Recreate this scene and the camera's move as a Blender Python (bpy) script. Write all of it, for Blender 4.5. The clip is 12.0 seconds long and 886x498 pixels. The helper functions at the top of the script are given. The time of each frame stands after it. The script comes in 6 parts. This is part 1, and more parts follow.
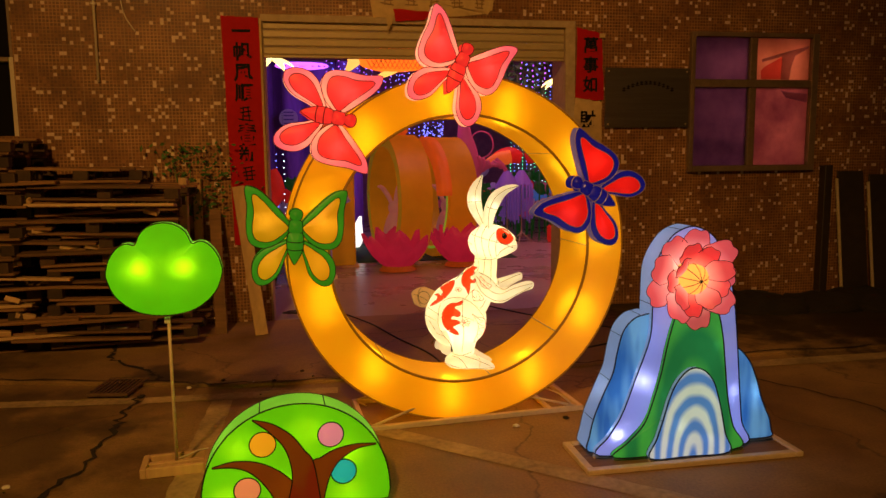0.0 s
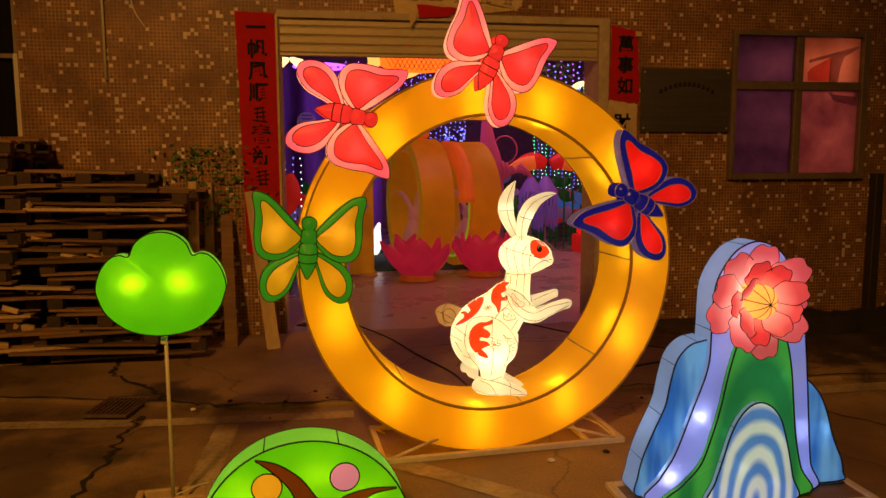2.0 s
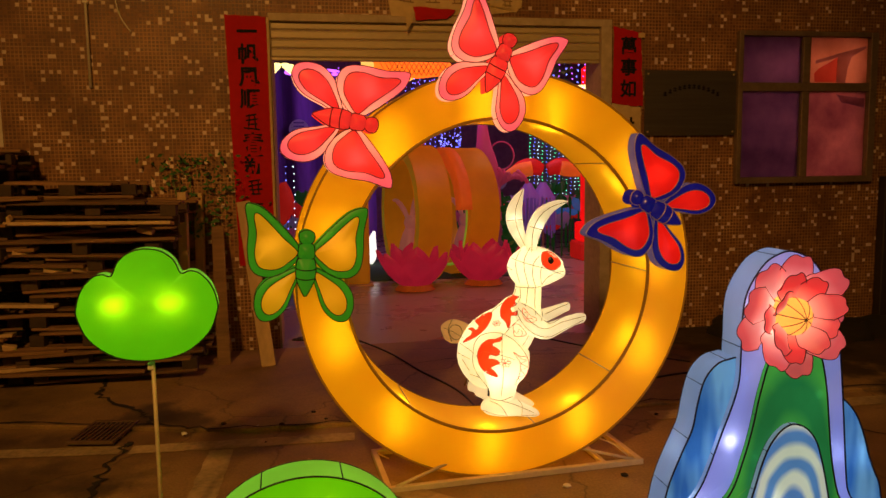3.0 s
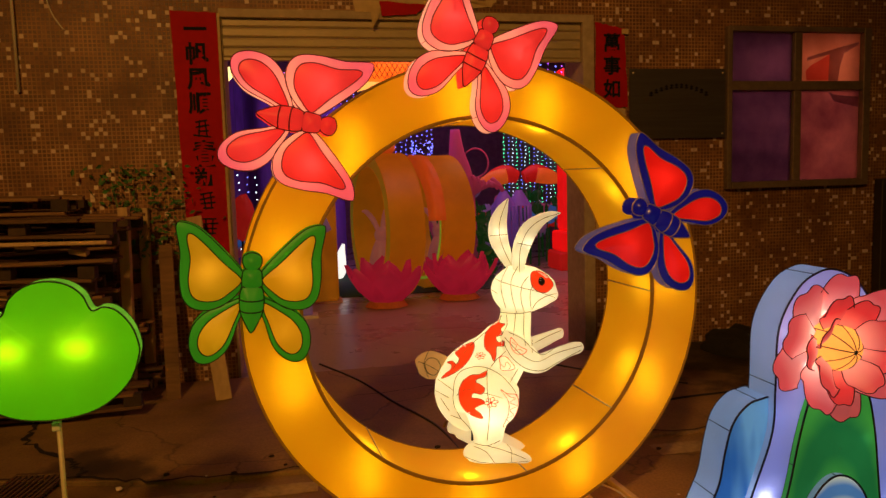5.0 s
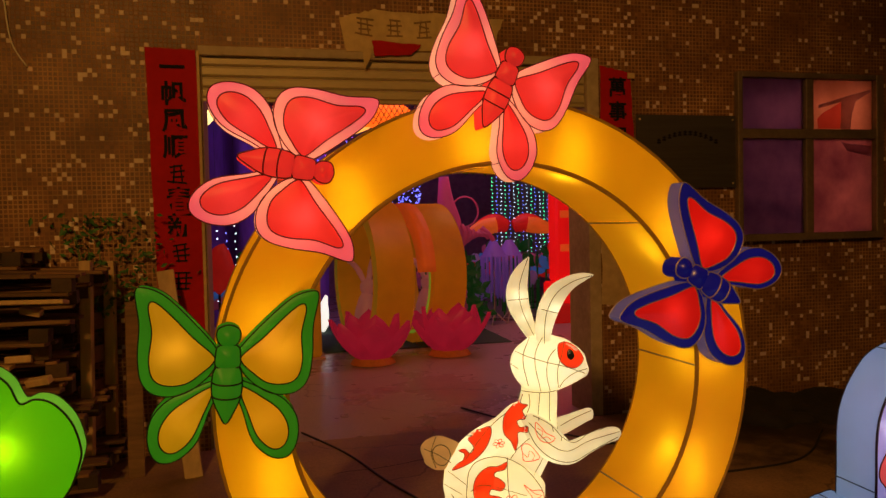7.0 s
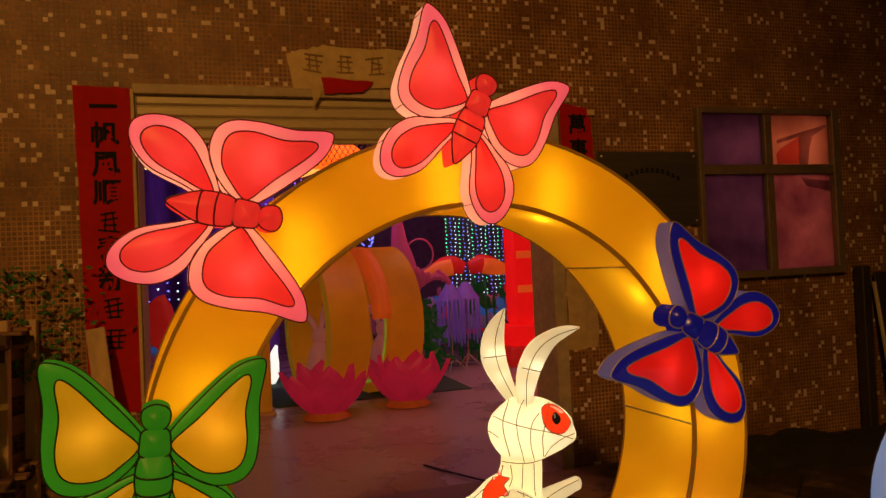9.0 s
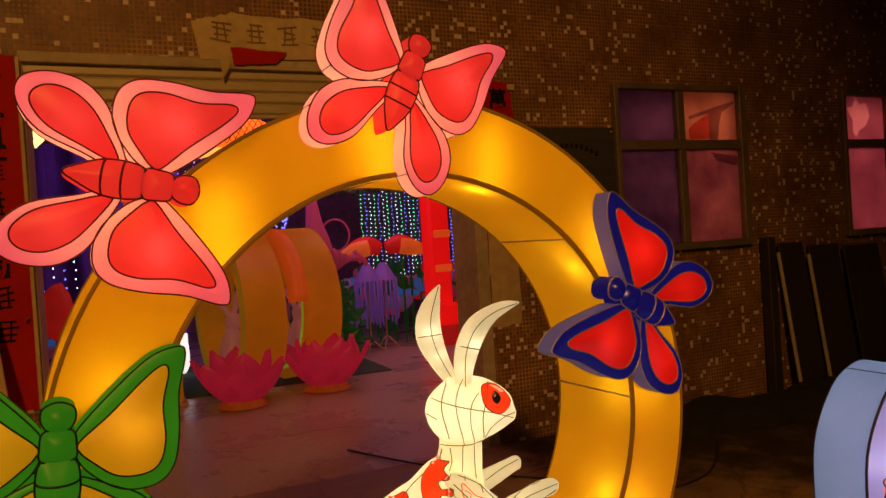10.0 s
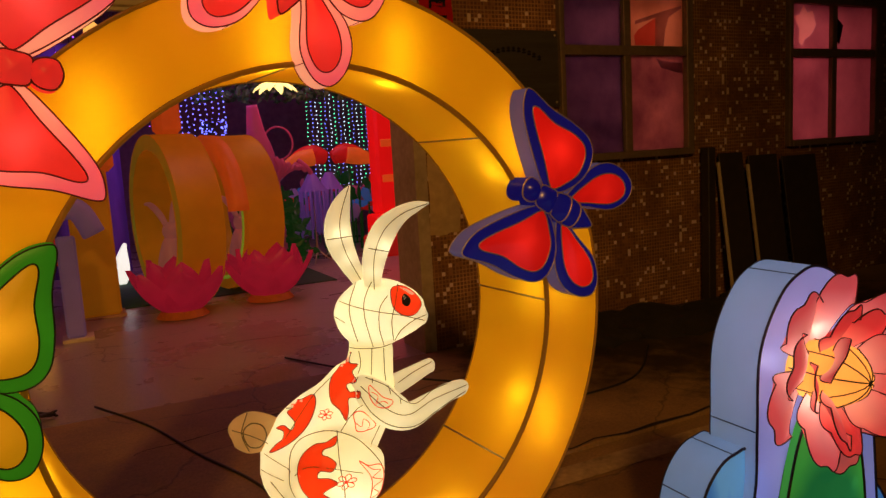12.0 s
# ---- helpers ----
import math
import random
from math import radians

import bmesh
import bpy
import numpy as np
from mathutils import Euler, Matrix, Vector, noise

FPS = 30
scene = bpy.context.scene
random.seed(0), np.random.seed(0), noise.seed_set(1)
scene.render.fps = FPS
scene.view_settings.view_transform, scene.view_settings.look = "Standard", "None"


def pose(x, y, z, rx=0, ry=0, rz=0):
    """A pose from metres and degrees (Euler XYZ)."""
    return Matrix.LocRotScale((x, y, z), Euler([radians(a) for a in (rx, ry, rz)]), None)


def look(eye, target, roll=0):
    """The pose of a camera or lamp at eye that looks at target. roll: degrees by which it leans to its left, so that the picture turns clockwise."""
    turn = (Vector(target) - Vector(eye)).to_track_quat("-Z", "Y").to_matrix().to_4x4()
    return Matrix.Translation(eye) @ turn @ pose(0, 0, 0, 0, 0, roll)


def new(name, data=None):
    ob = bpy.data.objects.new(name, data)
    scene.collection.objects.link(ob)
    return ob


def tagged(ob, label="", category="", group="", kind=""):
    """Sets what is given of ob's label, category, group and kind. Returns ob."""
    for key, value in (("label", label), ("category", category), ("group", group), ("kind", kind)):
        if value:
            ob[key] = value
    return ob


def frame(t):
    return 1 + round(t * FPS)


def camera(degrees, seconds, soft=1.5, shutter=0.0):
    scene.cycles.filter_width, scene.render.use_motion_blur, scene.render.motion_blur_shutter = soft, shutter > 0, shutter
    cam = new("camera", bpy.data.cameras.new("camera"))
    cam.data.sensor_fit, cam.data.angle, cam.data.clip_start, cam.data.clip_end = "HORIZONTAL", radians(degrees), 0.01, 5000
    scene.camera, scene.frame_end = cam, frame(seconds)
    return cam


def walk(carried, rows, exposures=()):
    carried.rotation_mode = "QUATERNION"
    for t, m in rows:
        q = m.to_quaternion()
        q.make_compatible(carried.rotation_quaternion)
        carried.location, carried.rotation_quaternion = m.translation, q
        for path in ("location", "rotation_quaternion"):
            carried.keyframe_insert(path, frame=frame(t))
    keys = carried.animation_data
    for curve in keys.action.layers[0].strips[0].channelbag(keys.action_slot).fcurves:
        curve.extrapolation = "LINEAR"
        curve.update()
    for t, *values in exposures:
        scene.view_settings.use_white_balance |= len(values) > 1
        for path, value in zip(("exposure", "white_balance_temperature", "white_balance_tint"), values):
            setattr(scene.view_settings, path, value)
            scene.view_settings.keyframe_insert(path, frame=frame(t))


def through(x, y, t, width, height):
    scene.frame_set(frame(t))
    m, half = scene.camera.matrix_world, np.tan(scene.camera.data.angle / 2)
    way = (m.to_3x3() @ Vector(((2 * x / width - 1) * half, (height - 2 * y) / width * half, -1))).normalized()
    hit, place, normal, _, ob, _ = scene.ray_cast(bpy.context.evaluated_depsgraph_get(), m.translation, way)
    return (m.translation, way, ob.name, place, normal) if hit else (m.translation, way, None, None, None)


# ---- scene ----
cam = camera(62.5, 12.0)
PATH = [
    (0, (0.115, 0.073, 1.553), (0.466, 2.026, 1.302), -0.6),
    (0.5, (0.082, 0.148, 1.552), (0.423, 2.103, 1.303), -0.5),
    (1, (0.089, 0.245, 1.539), (0.414, 2.204, 1.296), -0.4),
    (1.5, (0.109, 0.377, 1.549), (0.418, 2.338, 1.309), -0.2),
    (2, (0.131, 0.488, 1.543), (0.435, 2.45, 1.308), -0.2),
    (2.5, (0.128, 0.596, 1.542), (0.44, 2.558, 1.314), -0.4),
    (3, (0.101, 0.726, 1.549), (0.426, 2.687, 1.331), -0.8),
    (5, (0.188, 1.248, 1.546), (0.587, 3.198, 1.35), -1.6),
    (5.5, (0.184, 1.362, 1.548), (0.618, 3.305, 1.365), -1.7),
    (6, (0.141, 1.523, 1.568), (0.607, 3.462, 1.413), -1.8),
    (6.5, (0.122, 1.621, 1.578), (0.597, 3.56, 1.458), -1.6),
    (7, (0.167, 1.734, 1.58), (0.625, 3.68, 1.51), -1.3),
    (7.2, (0.185, 1.779, 1.593), (0.634, 3.727, 1.542), -1.2),
    (8.8, (0.199, 2.009, 1.607), (0.754, 3.93, 1.648), -2.4),
    (9, (0.196, 2.057, 1.609), (0.787, 3.968, 1.647), -2.6),
    (9.5, (0.184, 2.154, 1.601), (0.891, 4.025, 1.619), -3.3),
    (10, (0.178, 2.208, 1.591), (0.99, 4.036, 1.565), -3.7),
    (10.5, (0.209, 2.21, 1.576), (1.079, 4.009, 1.502), -3.6),
    (11, (0.254, 2.21, 1.561), (1.15, 3.993, 1.426), -3.4),
    (11.5, (0.287, 2.22, 1.549), (1.19, 3.994, 1.349), -3.2),
    (12, (0.345, 2.22, 1.537), (1.241, 3.988, 1.267), -3.3),
]
EXPOSURES = [(0, 0.16), (2.5, 0.09), (5, -0.15), (7, -0.27), (9, -0.2), (12, -0.32)]
walk(cam, [(t, look(eye, target, roll)) for t, eye, target, roll in PATH], EXPOSURES)

# ---- world and large lights ----
world = bpy.data.worlds.new("night")
scene.world = world
world.use_nodes = True
world.node_tree.nodes["Background"].inputs[0].default_value = (1.0, 0.5, 0.2, 1)
world.node_tree.nodes["Background"].inputs[1].default_value = 0.012


def lamp(name, kind, place, target, watts, colour, size=0.1, spot=60):
    data = bpy.data.lights.new(name, kind)
    data.energy, data.color = watts, colour
    if kind == "AREA":
        data.size = size
    else:
        data.shadow_soft_size = size
    if kind == "SPOT":
        data.spot_size, data.spot_blend = radians(spot), 0.9
    ob = new(name, data)
    ob.matrix_world = look(place, target)
    return ob


STREET = (1.0, 0.46, 0.09)
lamp("street_lamp_light", "SPOT", (-2.2, -3.0, 6.5), (0.7, 6.4, 0.9), 1750, STREET, 0.35, 62)
lamp("hall_light_pink", "AREA", (1.8, 9.2, 3.3), (1.8, 9.6, 0), 19, (1.0, 0.26, 0.28), 1.2)
# Unseen violet fill, added to brighten the hall's back wall.
lamp("hall_light_violet", "AREA", (1.6, 12.2, 3.4), (2.4, 16.0, 1.4), 42, (0.5, 0.18, 0.9), 1.6)
lamp("hall_light_rose", "AREA", (3.8, 12.0, 3.3), (3.8, 12.6, 0), 38, (1.0, 0.27, 0.42), 1.5)
lamp("room_light_rose", "AREA", (6.2, 9.0, 3.2), (6.0, 8.0, 1.6), 48, (1.0, 0.30, 0.34), 1.5)


# ---- materials ----
def nodes_of(name):
    m = bpy.data.materials.new(name)
    m.use_nodes = True
    nt = m.node_tree
    return m, nt, nt.nodes["Principled BSDF"]


def add(nt, kind, **values):
    n = nt.nodes.new(kind)
    for k, v in values.items():
        n.inputs[k.replace("_", " ")].default_value = v
    return n


def ramp(nt, source, stops):
    r = nt.nodes.new("ShaderNodeValToRGB")
    el = r.color_ramp.elements
    while len(el) < len(stops):
        el.new(0.5)
    for e, (p, c) in zip(el, stops):
        e.position, e.color = p, (*c, 1)
    nt.links.new(source, r.inputs[0])
    return r


def coords(nt, scale=(1, 1, 1), which="Object"):
    tc = nt.nodes.new("ShaderNodeTexCoord")
    mp = nt.nodes.new("ShaderNodeMapping")
    mp.inputs["Scale"].default_value = scale
    nt.links.new(tc.outputs[which], mp.inputs[0])
    return mp.outputs[0]


def math_node(nt, op, a, b=None):
    n = nt.nodes.new("ShaderNodeMath")
    n.operation = op
    for i, v in enumerate((a, b)):
        if v is None:
            continue
        if isinstance(v, (int, float)):
            n.inputs[i].default_value = v
        else:
            nt.links.new(v, n.inputs[i])
    return n.outputs[0]


def mixed(nt, fac, a, b, blend="MIX"):
    n = nt.nodes.new("ShaderNodeMix")
    n.data_type, n.blend_type = "RGBA", blend
    for sock, v in ((n.inputs[0], fac), (n.inputs[6], a), (n.inputs[7], b)):
        if isinstance(v, (int, float)):
            sock.default_value = v
        elif isinstance(v, tuple):
            sock.default_value = (*v, 1)
        else:
            nt.links.new(v, sock)
    return n.outputs[2]


def surface(name, colour, rough=0.7, metal=0.0, vary=0.25, grain=40, bump=0.15, stretch=(1, 1, 1), each=0.0, spec=0.5):
    """A plain surface with stains at one scale, grain at another."""
    m, nt, b = nodes_of(name)
    co = coords(nt, stretch)
    big = add(nt, "ShaderNodeTexNoise", Scale=grain / 9, Detail=5.0)
    fine = add(nt, "ShaderNodeTexNoise", Scale=grain, Detail=4.0)
    nt.links.new(co, big.inputs[0])
    nt.links.new(co, fine.inputs[0])
    both = math_node(nt, "ADD", math_node(nt, "MULTIPLY", big.outputs[0], 0.6), math_node(nt, "MULTIPLY", fine.outputs[0], 0.4))
    lo, hi = [c * (1 - vary) for c in colour], [min(1, c * (1 + vary)) for c in colour]
    col = ramp(nt, both, [(0.3, lo), (0.7, hi)]).outputs[0]
    if each:
        info = nt.nodes.new("ShaderNodeObjectInfo")
        k = math_node(nt, "ADD", math_node(nt, "MULTIPLY", info.outputs["Random"], 2 * each), 1 - each)
        col = mixed(nt, 1.0, col, k, "MULTIPLY")
    nt.links.new(col, b.inputs["Base Color"])
    b.inputs["Roughness"].default_value, b.inputs["Metallic"].default_value = rough, metal
    b.inputs["Specular IOR Level"].default_value = spec
    bp = add(nt, "ShaderNodeBump", Strength=bump, Distance=0.01)
    nt.links.new(both, bp.inputs["Height"])
    nt.links.new(bp.outputs[0], b.inputs["Normal"])
    return m


def silk(name, colour, glow, through=None, weave=0.12, rough=0.45, pattern=None):
    """Lantern cloth: lets the bulbs inside shine through, and glows with the light that is spread inside it."""
    m, nt, b = nodes_of(name)
    through = through or colour
    nt.nodes.remove(b)
    out = nt.nodes["Material Output"]
    co = coords(nt)
    cloud = add(nt, "ShaderNodeTexNoise", Scale=5.0, Detail=3.0)
    nt.links.new(co, cloud.inputs[0])
    k = ramp(nt, cloud.outputs[0], [(0.3, (1 - weave,) * 3), (0.7, (1 + weave,) * 3)]).outputs[0]
    base = pattern(nt, co) if pattern else colour
    col = mixed(nt, 1.0, base, k, "MULTIPLY")
    em = add(nt, "ShaderNodeEmission", Strength=glow)
    tr = nt.nodes.new("ShaderNodeBsdfTranslucent")
    df = nt.nodes.new("ShaderNodeBsdfDiffuse")
    gl = add(nt, "ShaderNodeBsdfGlossy", Roughness=rough)
    gl.inputs[0].default_value = (1, 1, 1, 1)
    nt.links.new(col, em.inputs[0])
    nt.links.new(col, df.inputs[0])
    if pattern:
        nt.links.new(col, tr.inputs[0])
    else:
        tr.inputs[0].default_value = (*through, 1)
    a1 = nt.nodes.new("ShaderNodeMixShader")
    a1.inputs[0].default_value = 0.35
    nt.links.new(tr.outputs[0], a1.inputs[1])
    nt.links.new(df.outputs[0], a1.inputs[2])
    a3 = nt.nodes.new("ShaderNodeMixShader")
    a3.inputs[0].default_value = 0.03
    nt.links.new(a1.outputs[0], a3.inputs[1])
    nt.links.new(gl.outputs[0], a3.inputs[2])
    a2 = nt.nodes.new("ShaderNodeAddShader")
    nt.links.new(em.outputs[0], a2.inputs[0])
    nt.links.new(a3.outputs[0], a2.inputs[1])
    nt.links.new(a2.outputs[0], out.inputs[0])
    return m


def glow(name, colour, strength):
    m, nt, b = nodes_of(name)
    b.inputs["Base Color"].default_value = (*colour, 1)
    b.inputs["Emission Color"].default_value = (*colour, 1)
    b.inputs["Emission Strength"].default_value = strength
    return m


def mosaic_material():
    m, nt, b = nodes_of("glass_mosaic")
    pitch = 0.0305
    co = coords(nt, (1 / pitch, 1 / pitch, 1 / pitch))
    cell = nt.nodes.new("ShaderNodeVectorMath")
    cell.operation = "FLOOR"
    nt.links.new(co, cell.inputs[0])
    rnd = nt.nodes.new("ShaderNodeTexWhiteNoise")
    nt.links.new(cell.outputs[0], rnd.inputs[0])
    frac = nt.nodes.new("ShaderNodeVectorMath")
    frac.operation = "FRACTION"
    nt.links.new(co, frac.inputs[0])
    sep = nt.nodes.new("ShaderNodeSeparateXYZ")
    nt.links.new(frac.outputs[0], sep.inputs[0])
    edge = None
    for s in (sep.outputs[0], sep.outputs[2]):
        d = math_node(nt, "ABSOLUTE", math_node(nt, "SUBTRACT", s, 0.5))
        edge = d if edge is None else math_node(nt, "MAXIMUM", edge, d)
    joint = ramp(nt, edge, [(0.34, (0, 0, 0)), (0.40, (1, 1, 1))]).outputs[0]
    tile = ramp(nt, rnd.outputs[0], [(0.0, (0.14, 0.052, 0.016)), (0.35, (0.18, 0.070, 0.022)), (0.7, (0.23, 0.092, 0.030)), (0.90, (0.30, 0.13, 0.046)), (0.93, (0.74, 0.56, 0.43))])
    tile.color_ramp.interpolation = "CONSTANT"
    stain = add(nt, "ShaderNodeTexNoise", Scale=0.05, Detail=6.0, Roughness=0.65)
    nt.links.new(co, stain.inputs[0])
    dirt = ramp(nt, stain.outputs[0], [(0.32, (0.6, 0.55, 0.5)), (0.62, (1, 1, 1))]).outputs[0]
    patchy = add(nt, "ShaderNodeTexNoise", Scale=0.09, Detail=3.0)
    nt.links.new(co, patchy.inputs[0])
    grout = ramp(nt, patchy.outputs[0], [(0.36, (0.24, 0.115, 0.042)), (0.64, (0.50, 0.275, 0.115))]).outputs[0]
    col = mixed(nt, math_node(nt, "MULTIPLY", joint, math_node(nt, "LESS_THAN", rnd.outputs[0], 0.93)), tile.outputs[0], grout)
    col = mixed(nt, 1.0, col, dirt, "MULTIPLY")
    # sheets of twelve tiles show a slightly wider joint
    sheet = coords(nt, (1 / (12 * pitch),) * 3)
    f2 = nt.nodes.new("ShaderNodeVectorMath")
    f2.operation = "FRACTION"
    nt.links.new(sheet, f2.inputs[0])
    s2 = nt.nodes.new("ShaderNodeSeparateXYZ")
    nt.links.new(f2.outputs[0], s2.inputs[0])
    line = math_node(nt, "MAXIMUM", math_node(nt, "GREATER_THAN", s2.outputs[0], 0.985), math_node(nt, "GREATER_THAN", s2.outputs[2], 0.985))
    col = mixed(nt, math_node(nt, "MULTIPLY", line, 0.45), col, (0.36, 0.25, 0.13))
    nt.links.new(col, b.inputs["Base Color"])
    nt.links.new(ramp(nt, joint, [(0, (0.5,) * 3), (1, (0.85,) * 3)]).outputs[0], b.inputs["Roughness"])
    bp = add(nt, "ShaderNodeBump", Strength=0.3, Distance=0.0015)
    bp.invert = True
    nt.links.new(joint, bp.inputs["Height"])
    nt.links.new(bp.outputs[0], b.inputs["Normal"])
    return m


# Dark patches in the ground colour: grime by the drain, wide darkening at right.
DARK_PATCHES = [(-2.2, 4.1, 1.5, 0.6), (-1.0, 5.45, 0.28, 0.75), (-1.06, 4.4, 0.16, 0.5), (-1.2, 3.2, 0.5, 0.4), (-0.80, 5.35, 0.25, 0.7), (4.9, 6.4, 2.0, 0.85), (3.7, 6.9, 1.1, 0.8), (5.8, 5.8, 1.8, 0.8), (5.5, 3.2, 1.4, 0.5), (-3.0, 6.3, 1.2, 0.6), (1.2, 5.15, 0.3, 0.3)]


def concrete_material(name, lo, hi, rough=0.75, patches=()):
    m, nt, b = nodes_of(name)
    co = coords(nt)
    big = add(nt, "ShaderNodeTexNoise", Scale=0.9, Detail=8.0, Roughness=0.62)
    fine = add(nt, "ShaderNodeTexNoise", Scale=70.0, Detail=4.0)
    for n in (big, fine):
        nt.links.new(co, n.inputs[0])
    col = ramp(nt, big.outputs[0], [(0.3, lo), (0.52, tuple((a + c) / 2 for a, c in zip(lo, hi))), (0.72, hi)]).outputs[0]
    col = mixed(nt, 0.5, col, ramp(nt, fine.outputs[0], [(0.3, (0.6,) * 3), (0.7, (1.25,) * 3)]).outputs[0], "MULTIPLY")
    ragged = add(nt, "ShaderNodeTexNoise", Scale=3.2, Detail=6.0, Roughness=0.65)
    nt.links.new(co, ragged.inputs[0])
    for x, y, r, much in patches:
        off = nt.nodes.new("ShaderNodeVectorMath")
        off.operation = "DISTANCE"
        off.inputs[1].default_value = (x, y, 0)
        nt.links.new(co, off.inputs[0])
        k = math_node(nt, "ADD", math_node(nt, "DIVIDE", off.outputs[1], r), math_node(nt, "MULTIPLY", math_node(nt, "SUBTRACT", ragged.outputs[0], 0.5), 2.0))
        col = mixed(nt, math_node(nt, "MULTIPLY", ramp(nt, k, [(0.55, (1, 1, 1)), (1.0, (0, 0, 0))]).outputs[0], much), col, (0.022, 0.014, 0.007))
    vor = add(nt, "ShaderNodeTexVoronoi", Scale=0.55)
    vor.feature = "DISTANCE_TO_EDGE"
    warp = add(nt, "ShaderNodeTexNoise", Scale=2.5, Detail=5.0)
    nt.links.new(co, warp.inputs[0])
    shifted = nt.nodes.new("ShaderNodeVectorMath")
    shifted.operation = "MULTIPLY_ADD"
    nt.links.new(warp.outputs[1], shifted.inputs[0])
    shifted.inputs[1].default_value = (0.5, 0.5, 0.5)
    nt.links.new(co, shifted.inputs[2])
    nt.links.new(shifted.outputs[0], vor.inputs[0])
    crack = ramp(nt, vor.outputs[0], [(0.0, (1, 1, 1)), (0.006, (0, 0, 0))]).outputs[0]
    col = mixed(nt, math_node(nt, "MULTIPLY", crack, 0.55), col, (0.02, 0.015, 0.01))
    nt.links.new(col, b.inputs["Base Color"])
    nt.links.new(ramp(nt, big.outputs[0], [(0.35, (rough - 0.22,) * 3), (0.65, (rough,) * 3)]).outputs[0], b.inputs["Roughness"])
    bp = add(nt, "ShaderNodeBump", Strength=0.25, Distance=0.004)
    nt.links.new(math_node(nt, "SUBTRACT", fine.outputs[0], math_node(nt, "MULTIPLY", crack, 2.0)), bp.inputs["Height"])
    nt.links.new(bp.outputs[0], b.inputs["Normal"])
    return m


def arcs(light, dark, centre, a, h, rings, soft=0.35):
    """Airbrushed arches one inside the other."""
    def build(nt, co):
        warp = add(nt, "ShaderNodeTexNoise", Scale=6.0, Detail=2.0)
        nt.links.new(co, warp.inputs[0])
        sep = nt.nodes.new("ShaderNodeSeparateXYZ")
        nt.links.new(co, sep.inputs[0])
        dx = math_node(nt, "DIVIDE", math_node(nt, "SUBTRACT", sep.outputs[0], centre), a)
        dz = math_node(nt, "DIVIDE", sep.outputs[2], h)
        r = math_node(nt, "SQRT", math_node(nt, "ADD", math_node(nt, "POWER", math_node(nt, "ABSOLUTE", dx), 2.0), math_node(nt, "POWER", math_node(nt, "MAXIMUM", dz, 0.0), 2.6)))
        r = math_node(nt, "ADD", r, math_node(nt, "MULTIPLY", warp.outputs[0], 0.10))
        w = math_node(nt, "SINE", math_node(nt, "MULTIPLY", r, rings * 6.283))
        return ramp(nt, math_node(nt, "ADD", math_node(nt, "MULTIPLY", w, 0.5), 0.5), [(0.5 - soft, light), (0.5 + soft, dark)]).outputs[0]
    return build


def streaks(light, dark, scale=9.0, tall=0.18):
    """Airbrushed bands that run down the cloth."""
    def build(nt, co):
        mp = nt.nodes.new("ShaderNodeMapping")
        mp.inputs["Scale"].default_value = (scale, scale, scale * tall)
        nt.links.new(co, mp.inputs[0])
        n = add(nt, "ShaderNodeTexNoise", Scale=1.6, Detail=1.5)
        nt.links.new(mp.outputs[0], n.inputs[0])
        return ramp(nt, n.outputs[0], [(0.36, dark), (0.62, light)]).outputs[0]
    return build


def fading(near, far, r0, r1):
    """Fades from one colour by the body to another at the tips."""
    def build(nt, co):
        n = nt.nodes.new("ShaderNodeVectorMath")
        n.operation = "LENGTH"
        nt.links.new(co, n.inputs[0])
        return ramp(nt, n.outputs[1], [(r0, near), (r1, far)]).outputs[0]
    return build


M = {}
M["mosaic"] = mosaic_material()
M["ground"] = concrete_material("street_concrete", (0.12, 0.068, 0.025), (0.40, 0.245, 0.095), 0.75, DARK_PATCHES)
M["hall_floor"] = concrete_material("hall_concrete", (0.26, 0.20, 0.16), (0.40, 0.33, 0.27), 0.42)
M["plaster"] = surface("old_plaster", (0.42, 0.32, 0.2), 0.85, vary=0.3, grain=22)
M["hall_wall"] = surface("dark_drape_wall", (0.26, 0.14, 0.16), 0.9, vary=0.4, grain=8)
M["shutter"] = surface("beige_steel", (0.46, 0.36, 0.2), 0.45, 0.1, 0.18, 14, 0.05, (1, 1, 6))
M["red_paper"] = surface("red_paper", (0.40, 0.008, 0.010), 0.75, vary=0.18, grain=18, bump=0.1, spec=0.12)
M["faded_ink"] = surface("faded_brown_ink", (0.22, 0.13, 0.055), 0.8, vary=0.4, grain=30)
M["ink"] = surface("black_ink", (0.012, 0.010, 0.010), 0.8, spec=0.15)
M["tan_paper"] = surface("aged_tan_paper", (0.5, 0.35, 0.16), 0.8, vary=0.3, grain=16)
M["steel_plate"] = surface("brushed_steel_plate", (0.17, 0.145, 0.12), 0.32, 0.7, 0.2, 60, 0.05, (0.2, 1, 6))
M["window_frame"] = surface("tarnished_window_frame", (0.20, 0.14, 0.09), 0.5, 0.3, 0.3, 30)
M["wood"] = surface("weathered_pallet_wood", (0.19, 0.098, 0.042), 0.8, vary=0.55, grain=26, bump=0.35, stretch=(0.25, 2, 2), each=0.4)
M["wood_pale"] = surface("raw_timber", (0.5, 0.33, 0.16), 0.75, vary=0.3, grain=24, bump=0.3, stretch=(1, 1, 0.2), each=0.15)
M["paint_bar"] = surface("pale_painted_steel", (0.62, 0.5, 0.33), 0.5, 0.1, 0.2, 30)
M["rust"] = surface("rusty_iron", (0.13, 0.075, 0.04), 0.7, 0.4, 0.4, 40, 0.4)
M["dark_panel"] = surface("dark_board", (0.035, 0.024, 0.018), 0.55, vary=0.4, grain=12)
